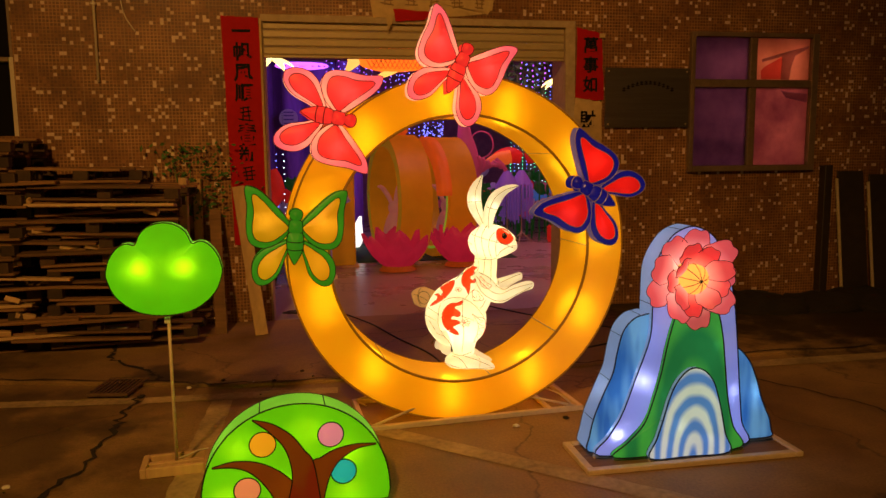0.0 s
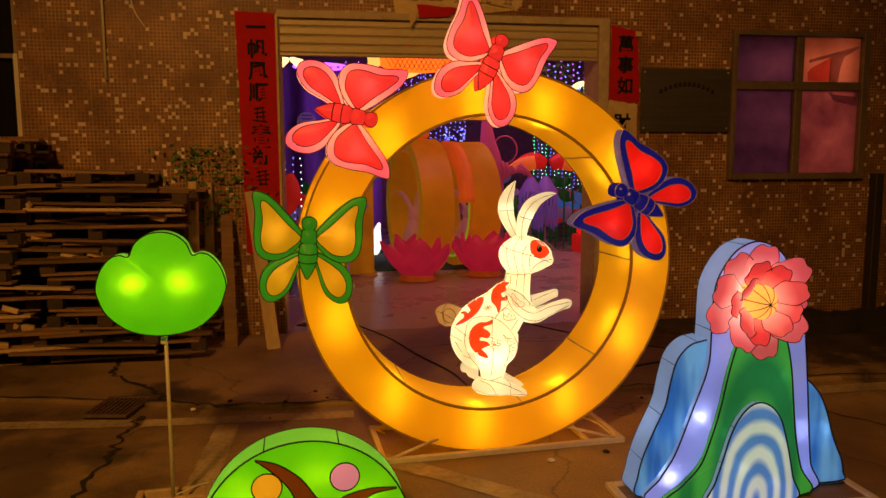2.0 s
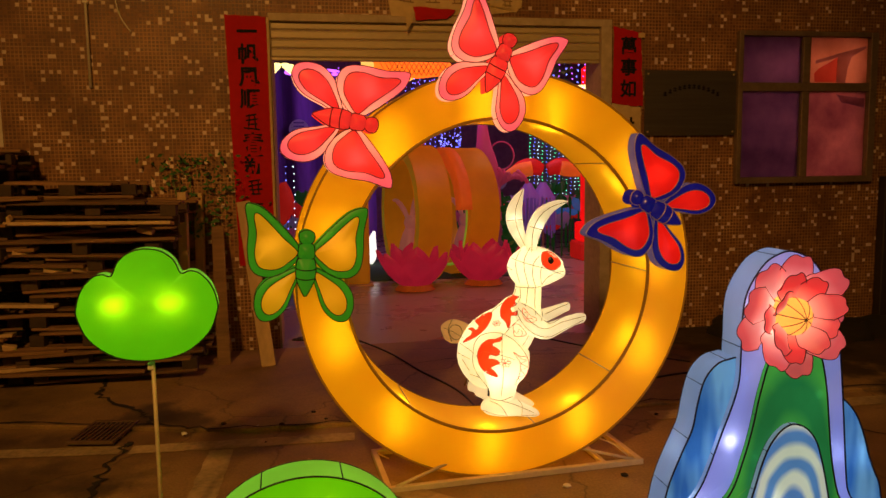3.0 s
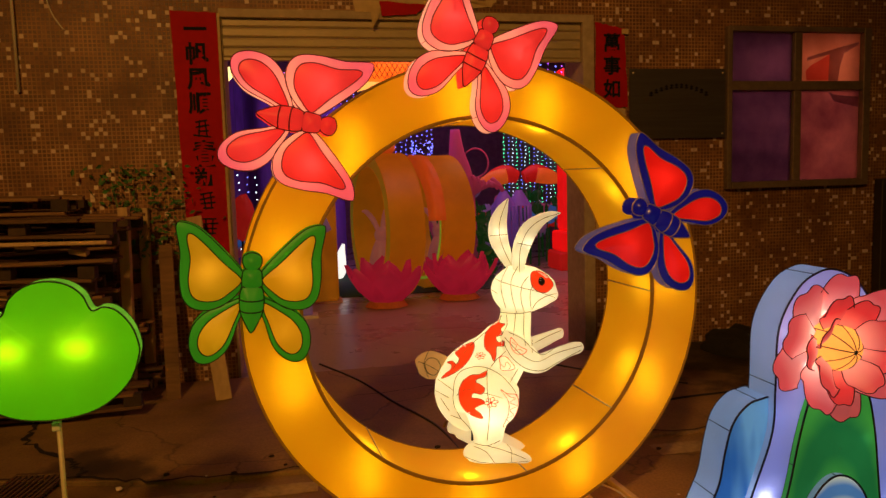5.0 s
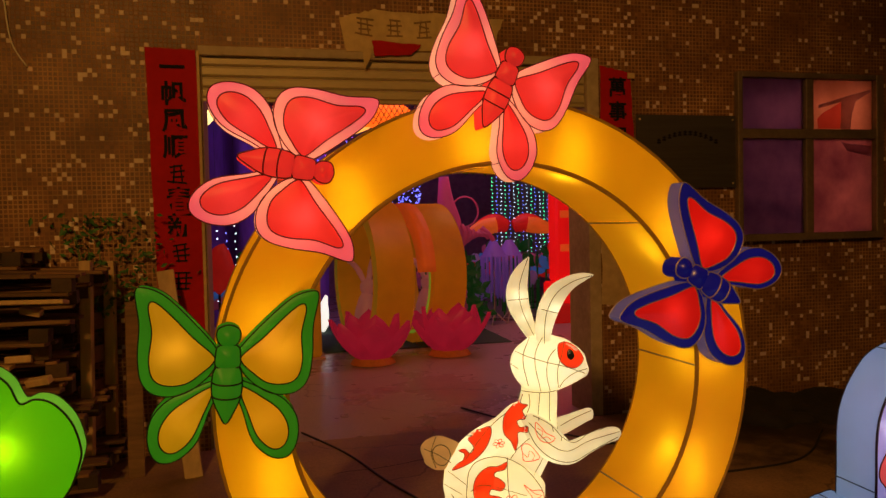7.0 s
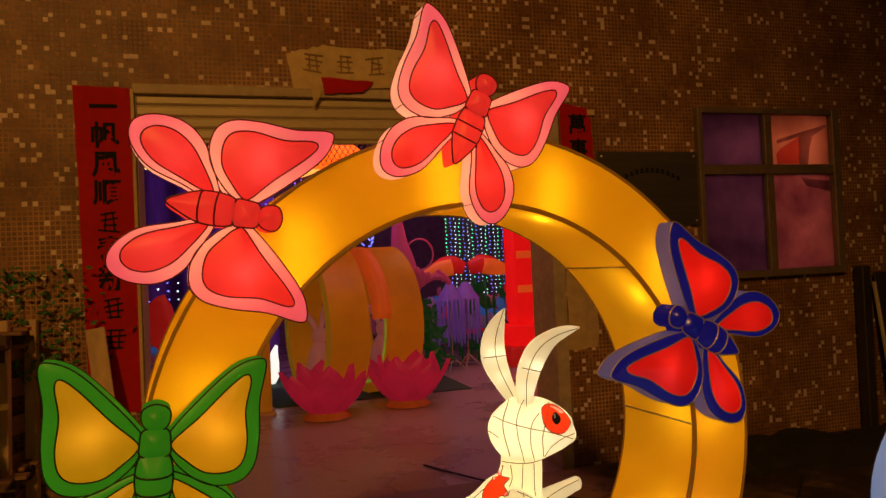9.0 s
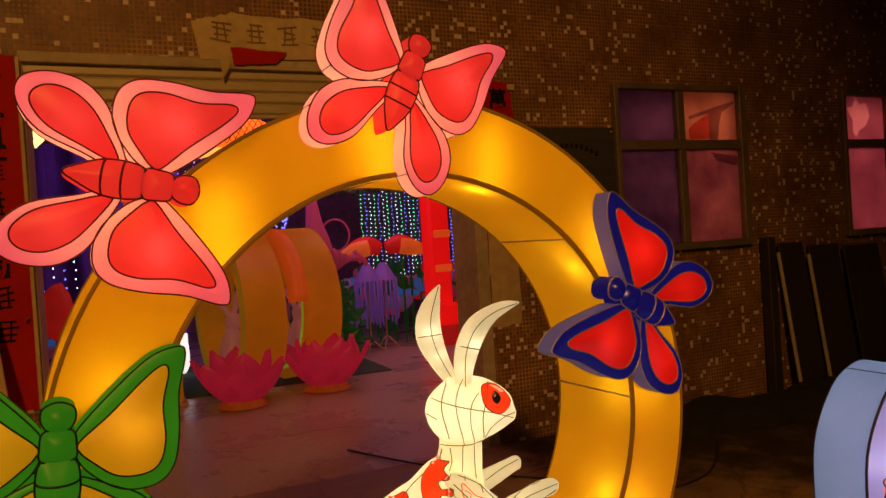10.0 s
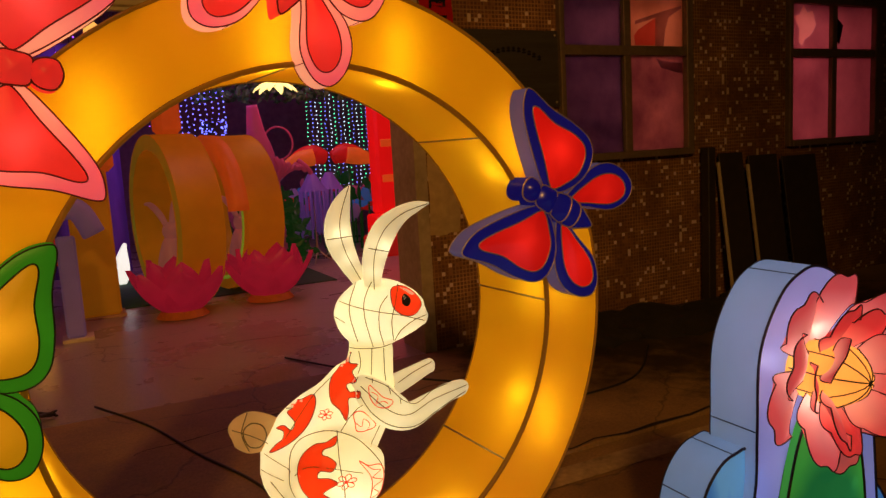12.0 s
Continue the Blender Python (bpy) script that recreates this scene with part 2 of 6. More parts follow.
M["night_glass"] = surface("dark_window_glass", (0.010, 0.009, 0.008), 0.12, vary=0.2, grain=6, bump=0.02, spec=0.3)
M["rubber"] = surface("black_cable_rubber", (0.02, 0.018, 0.016), 0.5)
M["stripe"] = surface("worn_road_paint", (0.36, 0.26, 0.13), 0.8, vary=0.5, grain=30)
M["pvc"] = surface("white_pvc", (0.6, 0.52, 0.4), 0.4, vary=0.1)
# Blocks coloured darker than the planks, putting shade into the pallet gaps.
M["wood_gap_shade"] = surface("gap_shade_pallet_blocks", (0.06, 0.034, 0.017), 0.85, vary=0.5, grain=30, bump=0.4, each=0.4)
M["leaf"] = surface("dull_leaf", (0.05, 0.15, 0.028), 0.6, vary=0.4, grain=60)
M["dirt"] = surface("dirt_and_dark_hollows", (0.016, 0.011, 0.007), 0.95, vary=0.5, grain=20, bump=0.6)
M["white_bit"] = surface("white_scrap", (0.65, 0.6, 0.5), 0.7)
M["wire"] = surface("dark_brown_wire", (0.09, 0.035, 0.008), 0.5, 0.1)
M["seam_olive"] = surface("olive_seam", (0.13, 0.095, 0.022), 0.6)
M["wire_black"] = surface("black_seam_wire", (0.012, 0.014, 0.012), 0.5, 0.1)
M["wire_red"] = surface("maroon_seam_wire", (0.15, 0.007, 0.010), 0.5, 0.1)
M["wire_petal"] = surface("dark_petal_wire", (0.045, 0.004, 0.006), 0.5, 0.1)
M["wire_gold"] = surface("pale_gold_wire", (0.62, 0.5, 0.3), 0.35, 0.6)
M["wire_navy"] = surface("navy_seam_wire", (0.008, 0.012, 0.06), 0.5, 0.1)

M["amber"] = silk("amber_silk", (0.82, 0.385, 0.003), 0.22, (0.95, 0.50, 0.014))
M["amber_in"] = silk("amber_inner_silk", (0.82, 0.41, 0.006), 0.22, (0.95, 0.55, 0.02))
M["trim_brown"] = silk("brown_trim_cloth", (0.26, 0.10, 0.003), 0.30)
M["pink_rim"] = silk("salmon_silk", (0.9, 0.30, 0.20), 0.52, pattern=fading((0.92, 0.42, 0.26), (0.80, 0.13, 0.17), 0.08, 0.30))
M["pink_side"] = silk("peach_side_silk", (0.92, 0.50, 0.30), 0.52)
M["red_silk"] = silk("coral_red_silk", (0.74, 0.018, 0.030), 0.19, (0.95, 0.10, 0.10))
M["body_red"] = silk("coral_body_silk", (0.78, 0.050, 0.040), 0.30, (0.9, 0.13, 0.10))
M["green_silk"] = silk("leaf_green_silk", (0.05, 0.30, 0.012), 0.32)
M["amber_wing"] = silk("amber_wing_silk", (0.85, 0.33, 0.004), 0.33, (0.95, 0.43, 0.02))
M["blue_silk"] = silk("royal_blue_silk", (0.016, 0.014, 0.28), 0.22, rough=0.25)
M["blue_side"] = silk("dusty_blue_silk", (0.16, 0.13, 0.26), 0.28)
M["hot_red"] = silk("scarlet_silk", (0.88, 0.010, 0.006), 0.4, (0.95, 0.025, 0.012), rough=0.25)
M["lime"] = silk("lime_silk", (0.085, 0.52, 0.003), 0.34, (0.42, 0.78, 0.005))
M["lime_side"] = silk("pale_lime_silk", (0.22, 0.58, 0.06), 0.26, (0.3, 0.6, 0.05))
M["branch"] = silk("brown_branch_silk", (0.18, 0.016, 0.002), 0.42, (0.35, 0.05, 0.003))
M["ball_orange"] = silk("orange_silk", (0.9, 0.30, 0.01), 0.5)
M["ball_pink"] = silk("pink_silk", (0.8, 0.20, 0.32), 0.5)
M["ball_blue"] = silk("turquoise_silk", (0.02, 0.36, 0.42), 0.5)
M["ball_salmon"] = silk("salmon_ball_silk", (0.9, 0.22, 0.10), 0.5)
M["sky_silk"] = silk("sky_blue_silk", (0.1, 0.3, 0.6), 0.36, pattern=streaks((0.16, 0.42, 0.68), (0.03, 0.16, 0.50)))
M["pale_side"] = silk("pale_blue_side_silk", (0.25, 0.38, 0.57), 0.27, (0.33, 0.45, 0.64))
M["lilac"] = silk("lilac_silk", (0.33, 0.33, 0.80), 0.33, (0.60, 0.60, 0.97))
M["hill"] = silk("hill_green_silk", (0.02, 0.20, 0.04), 0.58, pattern=arcs((0.05, 0.30, 0.04), (0.015, 0.17, 0.04), 1.99, 0.24, 0.78, 1.6))
M["arch"] = silk("arch_silk", (0.5, 0.6, 0.7), 0.52, pattern=arcs((0.62, 0.62, 0.58), (0.09, 0.21, 0.55), 1.98, 0.225, 0.50, 3.6))
# Petals are paler at the base and deeper at the tips.
M["petal"] = silk("rose_petal_silk", (0.90, 0.19, 0.18), 0.38, pattern=fading((0.95, 0.46, 0.38), (0.88, 0.13, 0.14), 0.12, 0.22))
M["petal_in"] = silk("inner_rose_petal_silk", (0.90, 0.19, 0.18), 0.36, pattern=fading((0.96, 0.52, 0.42), (0.88, 0.12, 0.12), 0.085, 0.165))
M["petal_deep"] = silk("deep_rose_petal_silk", (0.88, 0.10, 0.10), 0.3, pattern=fading((0.95, 0.34, 0.26), (0.88, 0.08, 0.08), 0.08, 0.15))
M["bud"] = silk("yellow_bud_silk", (0.9, 0.50, 0.10), 0.5)
M["cream"] = silk("cream_silk", (0.84, 0.80, 0.53), 0.26, (0.97, 0.95, 0.80), weave=0.06)
M["paint_red"] = silk("painted_red_silk", (0.80, 0.04, 0.006), 0.42, (0.8, 0.05, 0.01))
M["tan_tail"] = silk("tan_tail_silk", (0.62, 0.40, 0.14), 0.22)


# ---- building tools ----
def link(name, bm, materials, parent=None, label="", smooth=False):
    me = bpy.data.meshes.new(name)
    bmesh.ops.recalc_face_normals(bm, faces=bm.faces)
    if smooth:
        for f in bm.faces:
            f.smooth = True
    bm.to_mesh(me)
    bm.free()
    for m in (materials if isinstance(materials, list) else [materials]):
        me.materials.append(m)
    ob = new(name, me)
    if parent:
        ob.parent = parent
    if label:
        tagged(ob, label)
    return ob


def part(name, bm, material, parent, label="", smooth=False):
    return link(name, bm, material, parent, label, smooth)


def thing(name, m, label, category, group="", kind=""):
    ob = new(name)
    ob.empty_display_size = 0.1
    ob.matrix_world = m
    return tagged(ob, label, category, group, kind)


def box(bm, lo, hi, bevel=0.0, m=None, mat=0):
    c = [(a + b) / 2 for a, b in zip(lo, hi)]
    s = [max(abs(b - a), 1e-4) for a, b in zip(lo, hi)]
    r = bmesh.ops.create_cube(bm, size=1.0, matrix=(m or Matrix()) @ Matrix.Translation(c) @ Matrix.Diagonal((*s, 1)))
    faces = list({f for v in r["verts"] for f in v.link_faces})
    for f in faces:
        f.material_index = mat
    if bevel:
        edges = list({e for v in r["verts"] for e in v.link_edges})
        bmesh.ops.bevel(bm, geom=edges, offset=bevel, segments=1, affect="EDGES", profile=0.5)
    return bm


def solid(lo, hi, bevel=0.0, m=None):
    return box(bmesh.new(), lo, hi, bevel, m)


def smooth_loop(points, n=6, closed=True):
    """A round line through the given corners."""
    p = [Vector(q) for q in points]
    k, out = len(p), []
    for i in range(k if closed else k - 1):
        a, b, c, d = (p[(i - 1) % k], p[i], p[(i + 1) % k], p[(i + 2) % k]) if closed else (p[max(i - 1, 0)], p[i], p[i + 1], p[min(i + 2, k - 1)])
        for j in range(n):
            t = j / n
            out.append(0.5 * (2 * b + (c - a) * t + (2 * a - 5 * b + 4 * c - d) * t * t + (3 * b - a - 3 * c + d) * t ** 3))
    if not closed:
        out.append(p[-1])
    return out


def tube(bm, path, radius, closed=False, sides=6, flat=(1, 1), mat=0, cap=True):
    """A round bar along a line; radius is one number or one for each point."""
    p = [Vector(q) for q in path]
    k = len(p)
    rad = radius if isinstance(radius, (list, tuple)) else [radius] * k
    rings, up = [], None
    for i in range(k):
        t = (p[(i + 1) % k] - p[i - 1]) if closed else (p[min(i + 1, k - 1)] - p[max(i - 1, 0)])
        t = t.normalized() if t.length > 1e-9 else Vector((0, 0, 1))
        if up is None:
            up = Vector((0, 1, 0)) if abs(t.y) < 0.9 else Vector((1, 0, 0))
        x = (up - t * up.dot(t)).normalized()
        up = x
        y = t.cross(x)
        rings.append([bm.verts.new(p[i] + (x * (math.cos(2 * math.pi * j / sides) * flat[0]) + y * (math.sin(2 * math.pi * j / sides) * flat[1])) * max(rad[i], 1e-4)) for j in range(sides)])
    for i in range(k if closed else k - 1):
        a, b = rings[i], rings[(i + 1) % k]
        for j in range(sides):
            f = bm.faces.new((a[j], a[(j + 1) % sides], b[(j + 1) % sides], b[j]))
            f.material_index, f.smooth = mat, True
    if cap and not closed:
        for r in (rings[0], rings[-1]):
            f = bm.faces.new(r)
            f.material_index = mat
    return bm


def seam(outline, y, r=0.0035, closed=True):
    return tube(bmesh.new(), [(q[0], y, q[1]) for q in outline], r, closed, 5)


def middle(outline):
    return sum((Vector(q) for q in outline), Vector((0, 0))) / len(outline)


def face_of(bm, outline, y, bulge=0.0, rings=4, core=None):
    """Cloth stretched over an outline in the xz plane, bulging towards -y."""
    c = core or middle(outline)
    rows = []
    for i in range(rings):
        k = 1 - i / rings
        rows.append([bm.verts.new((c[0] + (q[0] - c[0]) * k, y - bulge * (1 - k * k), c[1] + (q[1] - c[1]) * k)) for q in outline])
    tip = bm.verts.new((c[0], y - bulge, c[1]))
    n = len(outline)
    for a, b in zip(rows, rows[1:]):
        for j in range(n):
            bm.faces.new((a[j], a[(j + 1) % n], b[(j + 1) % n], b[j])).smooth = True
    for j in range(n):
        bm.faces.new((rows[-1][j], rows[-1][(j + 1) % n], tip)).smooth = True
    return bm


def side_of(bm, outline, y0, y1):
    n = len(outline)
    a = [bm.verts.new((q[0], y0, q[1])) for q in outline]
    b = [bm.verts.new((q[0], y1, q[1])) for q in outline]
    for j in range(n):
        bm.faces.new((a[j], a[(j + 1) % n], b[(j + 1) % n], b[j])).smooth = True
    return bm


def bulb(parent, place, watts, colour, size=0.018):
    data = bpy.data.lights.new("bulb", "POINT")
    data.energy, data.color, data.shadow_soft_size = watts, colour, size
    ob = new("bulb", data)
    ob.parent, ob.location = parent, place
    return ob


WARM = (1.0, 0.80, 0.30)

# ---- ground ----
GROUND = bmesh.new()
box(GROUND, (-60, -60, -0.3), (60, 7.05, 0.0))
ground = tagged(link("ground", GROUND, M["ground"]), "worn brown concrete yard with cracks and stains", "ground", kind="structure")
edge_line = [(-9, 7.0), (-4.0, 5.98), (-2.1, 5.52), (-1.0, 5.235), (-0.4, 5.08), (2.0, 5.05), (12, 5.0)]
bm = bmesh.new()
rows = [[bm.verts.new(p) for p in ((x, y, 0.0), (x, y, 0.018), (x, y + 0.008, 0.024), (x, 7.06, 0.024))] for x, y in edge_line]
for a, b in zip(rows, rows[1:]):
    for j in range(3):
        bm.faces.new((a[j], b[j], b[j + 1], a[j + 1]))
apron = tagged(link("pavement", bm, M["ground"]), "raised concrete apron along the tiled wall", "pavement", kind="structure")


def stripe(name, a, b, width):
    a, b = Vector(a), Vector(b)
    d = (b - a).normalized()
    s = Vector((-d.y, d.x)) * width / 2
    bm = bmesh.new()
    n = 24
    random.seed(int(abs(a.x * 97 + b.y * 31) * 10))
    pts = [[a.lerp(b, i / n) + s * k * (1 + random.uniform(-0.12, 0.06)) for i in range(n + 1)] for k in (-1, 1)]
    lo = [[bm.verts.new((p.x, p.y, 0.004)) for p in row] for row in pts]
    for i in range(n):
        bm.faces.new((lo[0][i], lo[0][i + 1], lo[1][i + 1], lo[1][i]))
    return tagged(link(name, bm, M["stripe"]), "faded tan painted line worn into the concrete", "road marking", kind="structure")


stripe("road_marking", (-6.0, 5.46), (-1.05, 4.93), 0.13)
stripe("road_marking", (-1.0, 4.92), (0.25, 4.88), 0.13)
stripe("road_marking", (2.1, 4.86), (9.0, 4.82), 0.16)
stripe("road_marking", (-0.49, 4.82), (-0.53, 3.4), 0.14)
stripe("road_marking", (-0.05, 4.55), (2.1, 2.62), 0.13)

def crack(pts, width, z, seed):
    rnd = random.Random(seed)
    line = smooth_loop([Vector((x, y, 0)) for x, y in pts], 9, False)
    bm = bmesh.new()
    rows = []
    for i, p in enumerate(line):
        q = line[min(i + 1, len(line) - 1)] - line[max(i - 1, 0)]
        s = Vector((-q.y, q.x, 0)).normalized()
        p = p + s * rnd.uniform(-0.03, 0.03)
        w = width * rnd.uniform(0.25, 1.0)
        rows.append((bm.verts.new((p.x + s.x * w, p.y + s.y * w, z)), bm.verts.new((p.x - s.x * w, p.y - s.y * w, z))))
    for a, c in zip(rows, rows[1:]):
        bm.faces.new((a[0], a[1], c[1], c[0]))
    return tagged(link("ground_crack", bm, M["dirt"]), "dark open crack in the concrete", "crack", kind="structure")


crack([(-1.62, 6.75), (-1.50, 6.25), (-1.45, 5.95), (-1.15, 5.58), (-1.02, 5.42), (-0.97, 5.27)], 0.022, 0.0285, 3)
crack([(-4.0, 6.0), (-2.1, 5.54), (-1.0, 5.26), (-0.4, 5.10), (0.6, 5.09), (1.6, 5.08), (2.6, 5.07), (4.5, 5.06)], 0.016, 0.0285, 4)
crack([(-1.04, 5.05), (-1.06, 4.7), (-1.05, 4.42), (-1.07, 3.96), (-1.15, 3.5), (-1.12, 3.1)], 0.020, 0.0055, 5)
crack([(3.0, 4.7), (3.4, 4.0), (3.6, 3.3)], 0.008, 0.0055, 6)
crack([(0.5, 6.3), (1.4, 6.45), (2.3, 6.35), (3.2, 6.5)], 0.007, 0.0265, 7)

grate = thing("drain_grate", pose(-1.215, 5.20, 0.034, 0, 0, -10) @ Matrix.Diagonal((0.68, 0.92, 1, 1)), "rusty iron drain grate set in cracked concrete", "drain grate")
bm = bmesh.new()
for lo, hi in (((-0.2, -0.2, -0.02), (0.2, -0.17, 0)), ((-0.2, 0.17, -0.02), (0.2, 0.2, 0)), ((-0.2, -0.17, -0.02), (-0.175, 0.17, 0)), ((0.175, -0.17, -0.02), (0.2, 0.17, 0))):
    box(bm, lo, hi, 0.003)
part("frame", bm, M["rust"], grate)
for i in range(8):
    x = -0.15 + i * 0.043
    part("bar", solid((x - 0.009, -0.17, -0.02), (x + 0.009, 0.17, -0.002)), M["rust"], grate)
# Near-black slab close under the bars stands in for the pit's darkness.
part("pit", solid((-0.175, -0.17, -0.026), (0.175, 0.17, -0.0205)), M["dirt"], grate)

# ---- building ----
WALL, BACK = 7.12, 7.42
DL, DR, DTOP = -0.29, 2.70, 2.80
wall = bmesh.new()
for x0, x1, z0, z1 in ((-2.39, DL, 0, 5), (-3.6, -2.39, 0, 1.77), (-3.6, -2.39, 3.3, 5), (-9, -3.6, 0, 5), (DL, DR, DTOP, 5), (DR, 3.95, 0, 5), (3.95, 5.39, 0, 1.37),
                       (3.95, 5.39, 2.78, 5), (5.39, 6.655, 0, 5), (6.655, 8.055, 0, 1.37), (6.655, 8.055, 2.78, 5), (8.055, 12, 0, 5)):
    box(wall, (x0, WALL, z0 - (0.2 if z0 == 0 else 0)), (x1, BACK, z1))
wall_ob = tagged(link("wall_south", wall, M["mosaic"]), "facade of small brown mosaic tiles with scattered white ones", "wall", kind="structure")

reveal = bmesh.new()
box(reveal, (DR - 0.07, WALL - 0.006, 0.0), (DR + 0.03, BACK + 0.1, DTOP), 0.004)
box(reveal, (DL - 0.004, WALL + 0.02, 0.0), (DL + 0.02, BACK + 0.1, DTOP), 0.004)
box(reveal, (DL, WALL - 0.006, DTOP - 0.004), (DR + 0.03, BACK + 0.1, DTOP + 0.06), 0.004)
tagged(link("door_frame_trim", reveal, M["plaster"]), "stained plaster reveal round the shop doorway", "door frame", kind="structure")

shutter = thing("roller_shutter", pose(0, WALL + 0.05, 0), "beige steel roller shutter rolled up above the doorway", "roller shutter")
for i in range(4):
    z = 2.505 + i * 0.076
    prof = [(0.0, 0), (-0.012, 0.012), (-0.014, 0.055), (-0.002, 0.072), (0.02, 0.072), (0.02, 0)]
    bm = bmesh.new()
    ends = [[bm.verts.new((x, y, z + h)) for y, h in prof] for x in (DL + 0.015, DR - 0.075)]
    for j in range(6):
        bm.faces.new((ends[0][j], ends[0][(j + 1) % 6], ends[1][(j + 1) % 6], ends[1][j]))
    for e in ends:
        bm.faces.new(e)
    part("slat", bm, M["shutter"], shutter)
part("bottom_rail", solid((DL + 0.015, -0.02, 2.478), (DR - 0.075, 0.025, 2.502), 0.004), M["shutter"], shutter)


def glyph(text, size, place, material, parent, stretch=1.0):
    """One written sign, its strokes a thin mesh standing on the paper."""
    cu = bpy.data.curves.new("writing", "FONT")
    cu.body, cu.size, cu.align_x, cu.align_y, cu.extrude = text, size, "CENTER", "CENTER", 0.001
    cu.offset = size * 0.026
    tmp = bpy.data.objects.new("writing", cu)
    scene.collection.objects.link(tmp)
    me = bpy.data.meshes.new_from_object(tmp.evaluated_get(bpy.context.evaluated_depsgraph_get()))
    bpy.data.objects.remove(tmp)
    me.materials.clear()
    me.materials.append(material)
    ob = new("writing", me)
    ob.parent = parent
    ob.matrix_local = pose(*place, 90, 0, 0) @ Matrix.Diagonal((stretch, 1, 1, 1))
    return ob


def strokes(size, place, material, parent, seed):
    """A sign too blurred to read: plain bars of its size."""
    rnd = random.Random(seed)
    bm = bmesh.new()
    for i in range(4):
        z = size * (0.38 - 0.25 * i)
        w = size * rnd.uniform(0.25, 0.45)
        box(bm, (-w, -0.001, z - size * 0.04), (w, 0.001, z + size * 0.04), m=pose(0, 0, 0, 0, rnd.uniform(-12, 12), 0))
    for x in (-0.18, 0.15):
        box(bm, (size * (x - 0.035), -0.0012, -size * 0.42), (size * (x + 0.035), 0.0012, size * 0.42), m=pose(0, 0, 0, 0, rnd.uniform(-8, 8), 0))
    ob = part("writing", bm, material, parent)
    ob.location = place
    return ob


def paper(name, outline, y, m, label, category):
    t = thing(name, pose(0, y, 0), label, category)
    bm = bmesh.new()
    face_of(bm, outline, 0, 0.002, 3)
    side_of(bm, outline, 0, 0.006)
    part("sheet", bm, m, t)
    return t


def quad(a, b, c, d, n=8, wob=0.004, seed=1):
    rnd = random.Random(seed)
    out = []
    for p, q in ((a, b), (b, c), (c, d), (d, a)):
        for i in range(n):
            t = i / n
            out.append(Vector((p[0] + (q[0] - p[0]) * t + rnd.uniform(-wob, wob), p[1] + (q[1] - p[1]) * t + rnd.uniform(-wob, wob))))
    return out


left = thing("door_couplet", pose(0, WALL - 0.012, 0), "long red paper couplet with black brush writing beside the doorway", "couplet")
bm = bmesh.new()
o = quad((-0.635, 2.835), (-0.305, 2.825), (-0.285, 0.75), (-0.60, 0.75), 10, 0.003)
face_of(bm, o, 0, 0.003, 3)
side_of(bm, o, 0, 0.01)
part("sheet", bm, M["red_paper"], left)
for i, ch in enumerate("一帆風順"):
    glyph(ch, 0.17, (-0.462 + i * 0.002, -0.006, 2.69 - i * 0.182), M["ink"], left)
for i in range(4, 8):
    if i in (5, 6):
        glyph("春新"[i - 5], 0.17, (-0.455 + i * 0.002, -0.006, 2.69 - i * 0.182), M["ink"], left)
    else:
        strokes(0.15, (-0.455 + i * 0.002, -0.006, 2.69 - i * 0.182), M["ink"], left, i)
strokes(0.15, (-0.44, -0.006, 1.22), M["ink"], left, 11)
part("edge_strip", solid((-0.301, -0.004, 0.75), (-0.282, 0.01, 2.82)), M["tan_paper"], left, "pale wooden backing edge")

right = thing("torn_couplet", pose(0, WALL - 0.012, 0), "torn red paper couplet with black brush writing", "couplet")
bm = bmesh.new()
o = quad((2.745, 2.80), (3.00, 2.75), (3.03, 2.09), (2.73, 2.12), 8, 0.008, 3)
face_of(bm, o, 0, 0.003, 3)
side_of(bm, o, 0, 0.01)
part("sheet", bm, M["red_paper"], right)
for i, ch in enumerate("萬事如"):
    glyph(ch, 0.16, (2.885, -0.006, 2.62 - i * 0.19), M["ink"], right)
bm = bmesh.new()
o = quad((2.73, 2.115), (3.02, 2.085), (2.98, 0.9), (2.735, 0.9), 8, 0.01, 5)
face_of(bm, o, 0.004, 0.001, 3)
part("old_sheet", bm, M["tan_paper"], right, "faded tan paper left of an older couplet")
glyph("財", 0.17, (2.865, -0.003, 1.90), M["ink"], right)
part("curled_corner", solid((2.97, -0.02, 2.70), (3.03, -0.012, 2.745), 0.002), M["tan_paper"], right)

sign = thing("paper_sign", pose(0, WALL - 0.012, 0), "torn tan paper sign with faded writing above the doorway", "sign")
bm = bmesh.new()
o = quad((0.70, 3.10), (0.98, 3.16), (1.95, 3.13), (1.85, 2.90), 9, 0.012, 7)
o += quad((1.85, 2.90), (1.2, 2.86), (0.98, 2.83), (0.70, 2.86), 6, 0.008, 8)[:18]
face_of(bm, o, 0, 0.002, 3)
part("sheet", bm, M["tan_paper"], sign)
for i in range(5):
    strokes(0.15, (0.88 + i * 0.22, -0.005, 3.03 - 0.004 * i), M["faded_ink"], sign, 20 + i)
bm = bmesh.new()
o = quad((0.93, 2.93), (1.30, 2.91), (1.22, 2.83), (0.95, 2.82), 5, 0.006, 9)
face_of(bm, o, -0.02, 0.004, 2)
side_of(bm, o, -0.02, -0.006)
part("red_tag", bm, M["red_paper"], sign, "folded scrap of red paper")
bm = bmesh.new()
o = quad((0.86, 2.88), (0.93, 2.86), (0.92, 2.80), (0.87, 2.72), 4, 0.003, 9)
face_of(bm, o, -0.01, 0.002, 2)
part("torn_flap", bm, M["tan_paper"], sign)

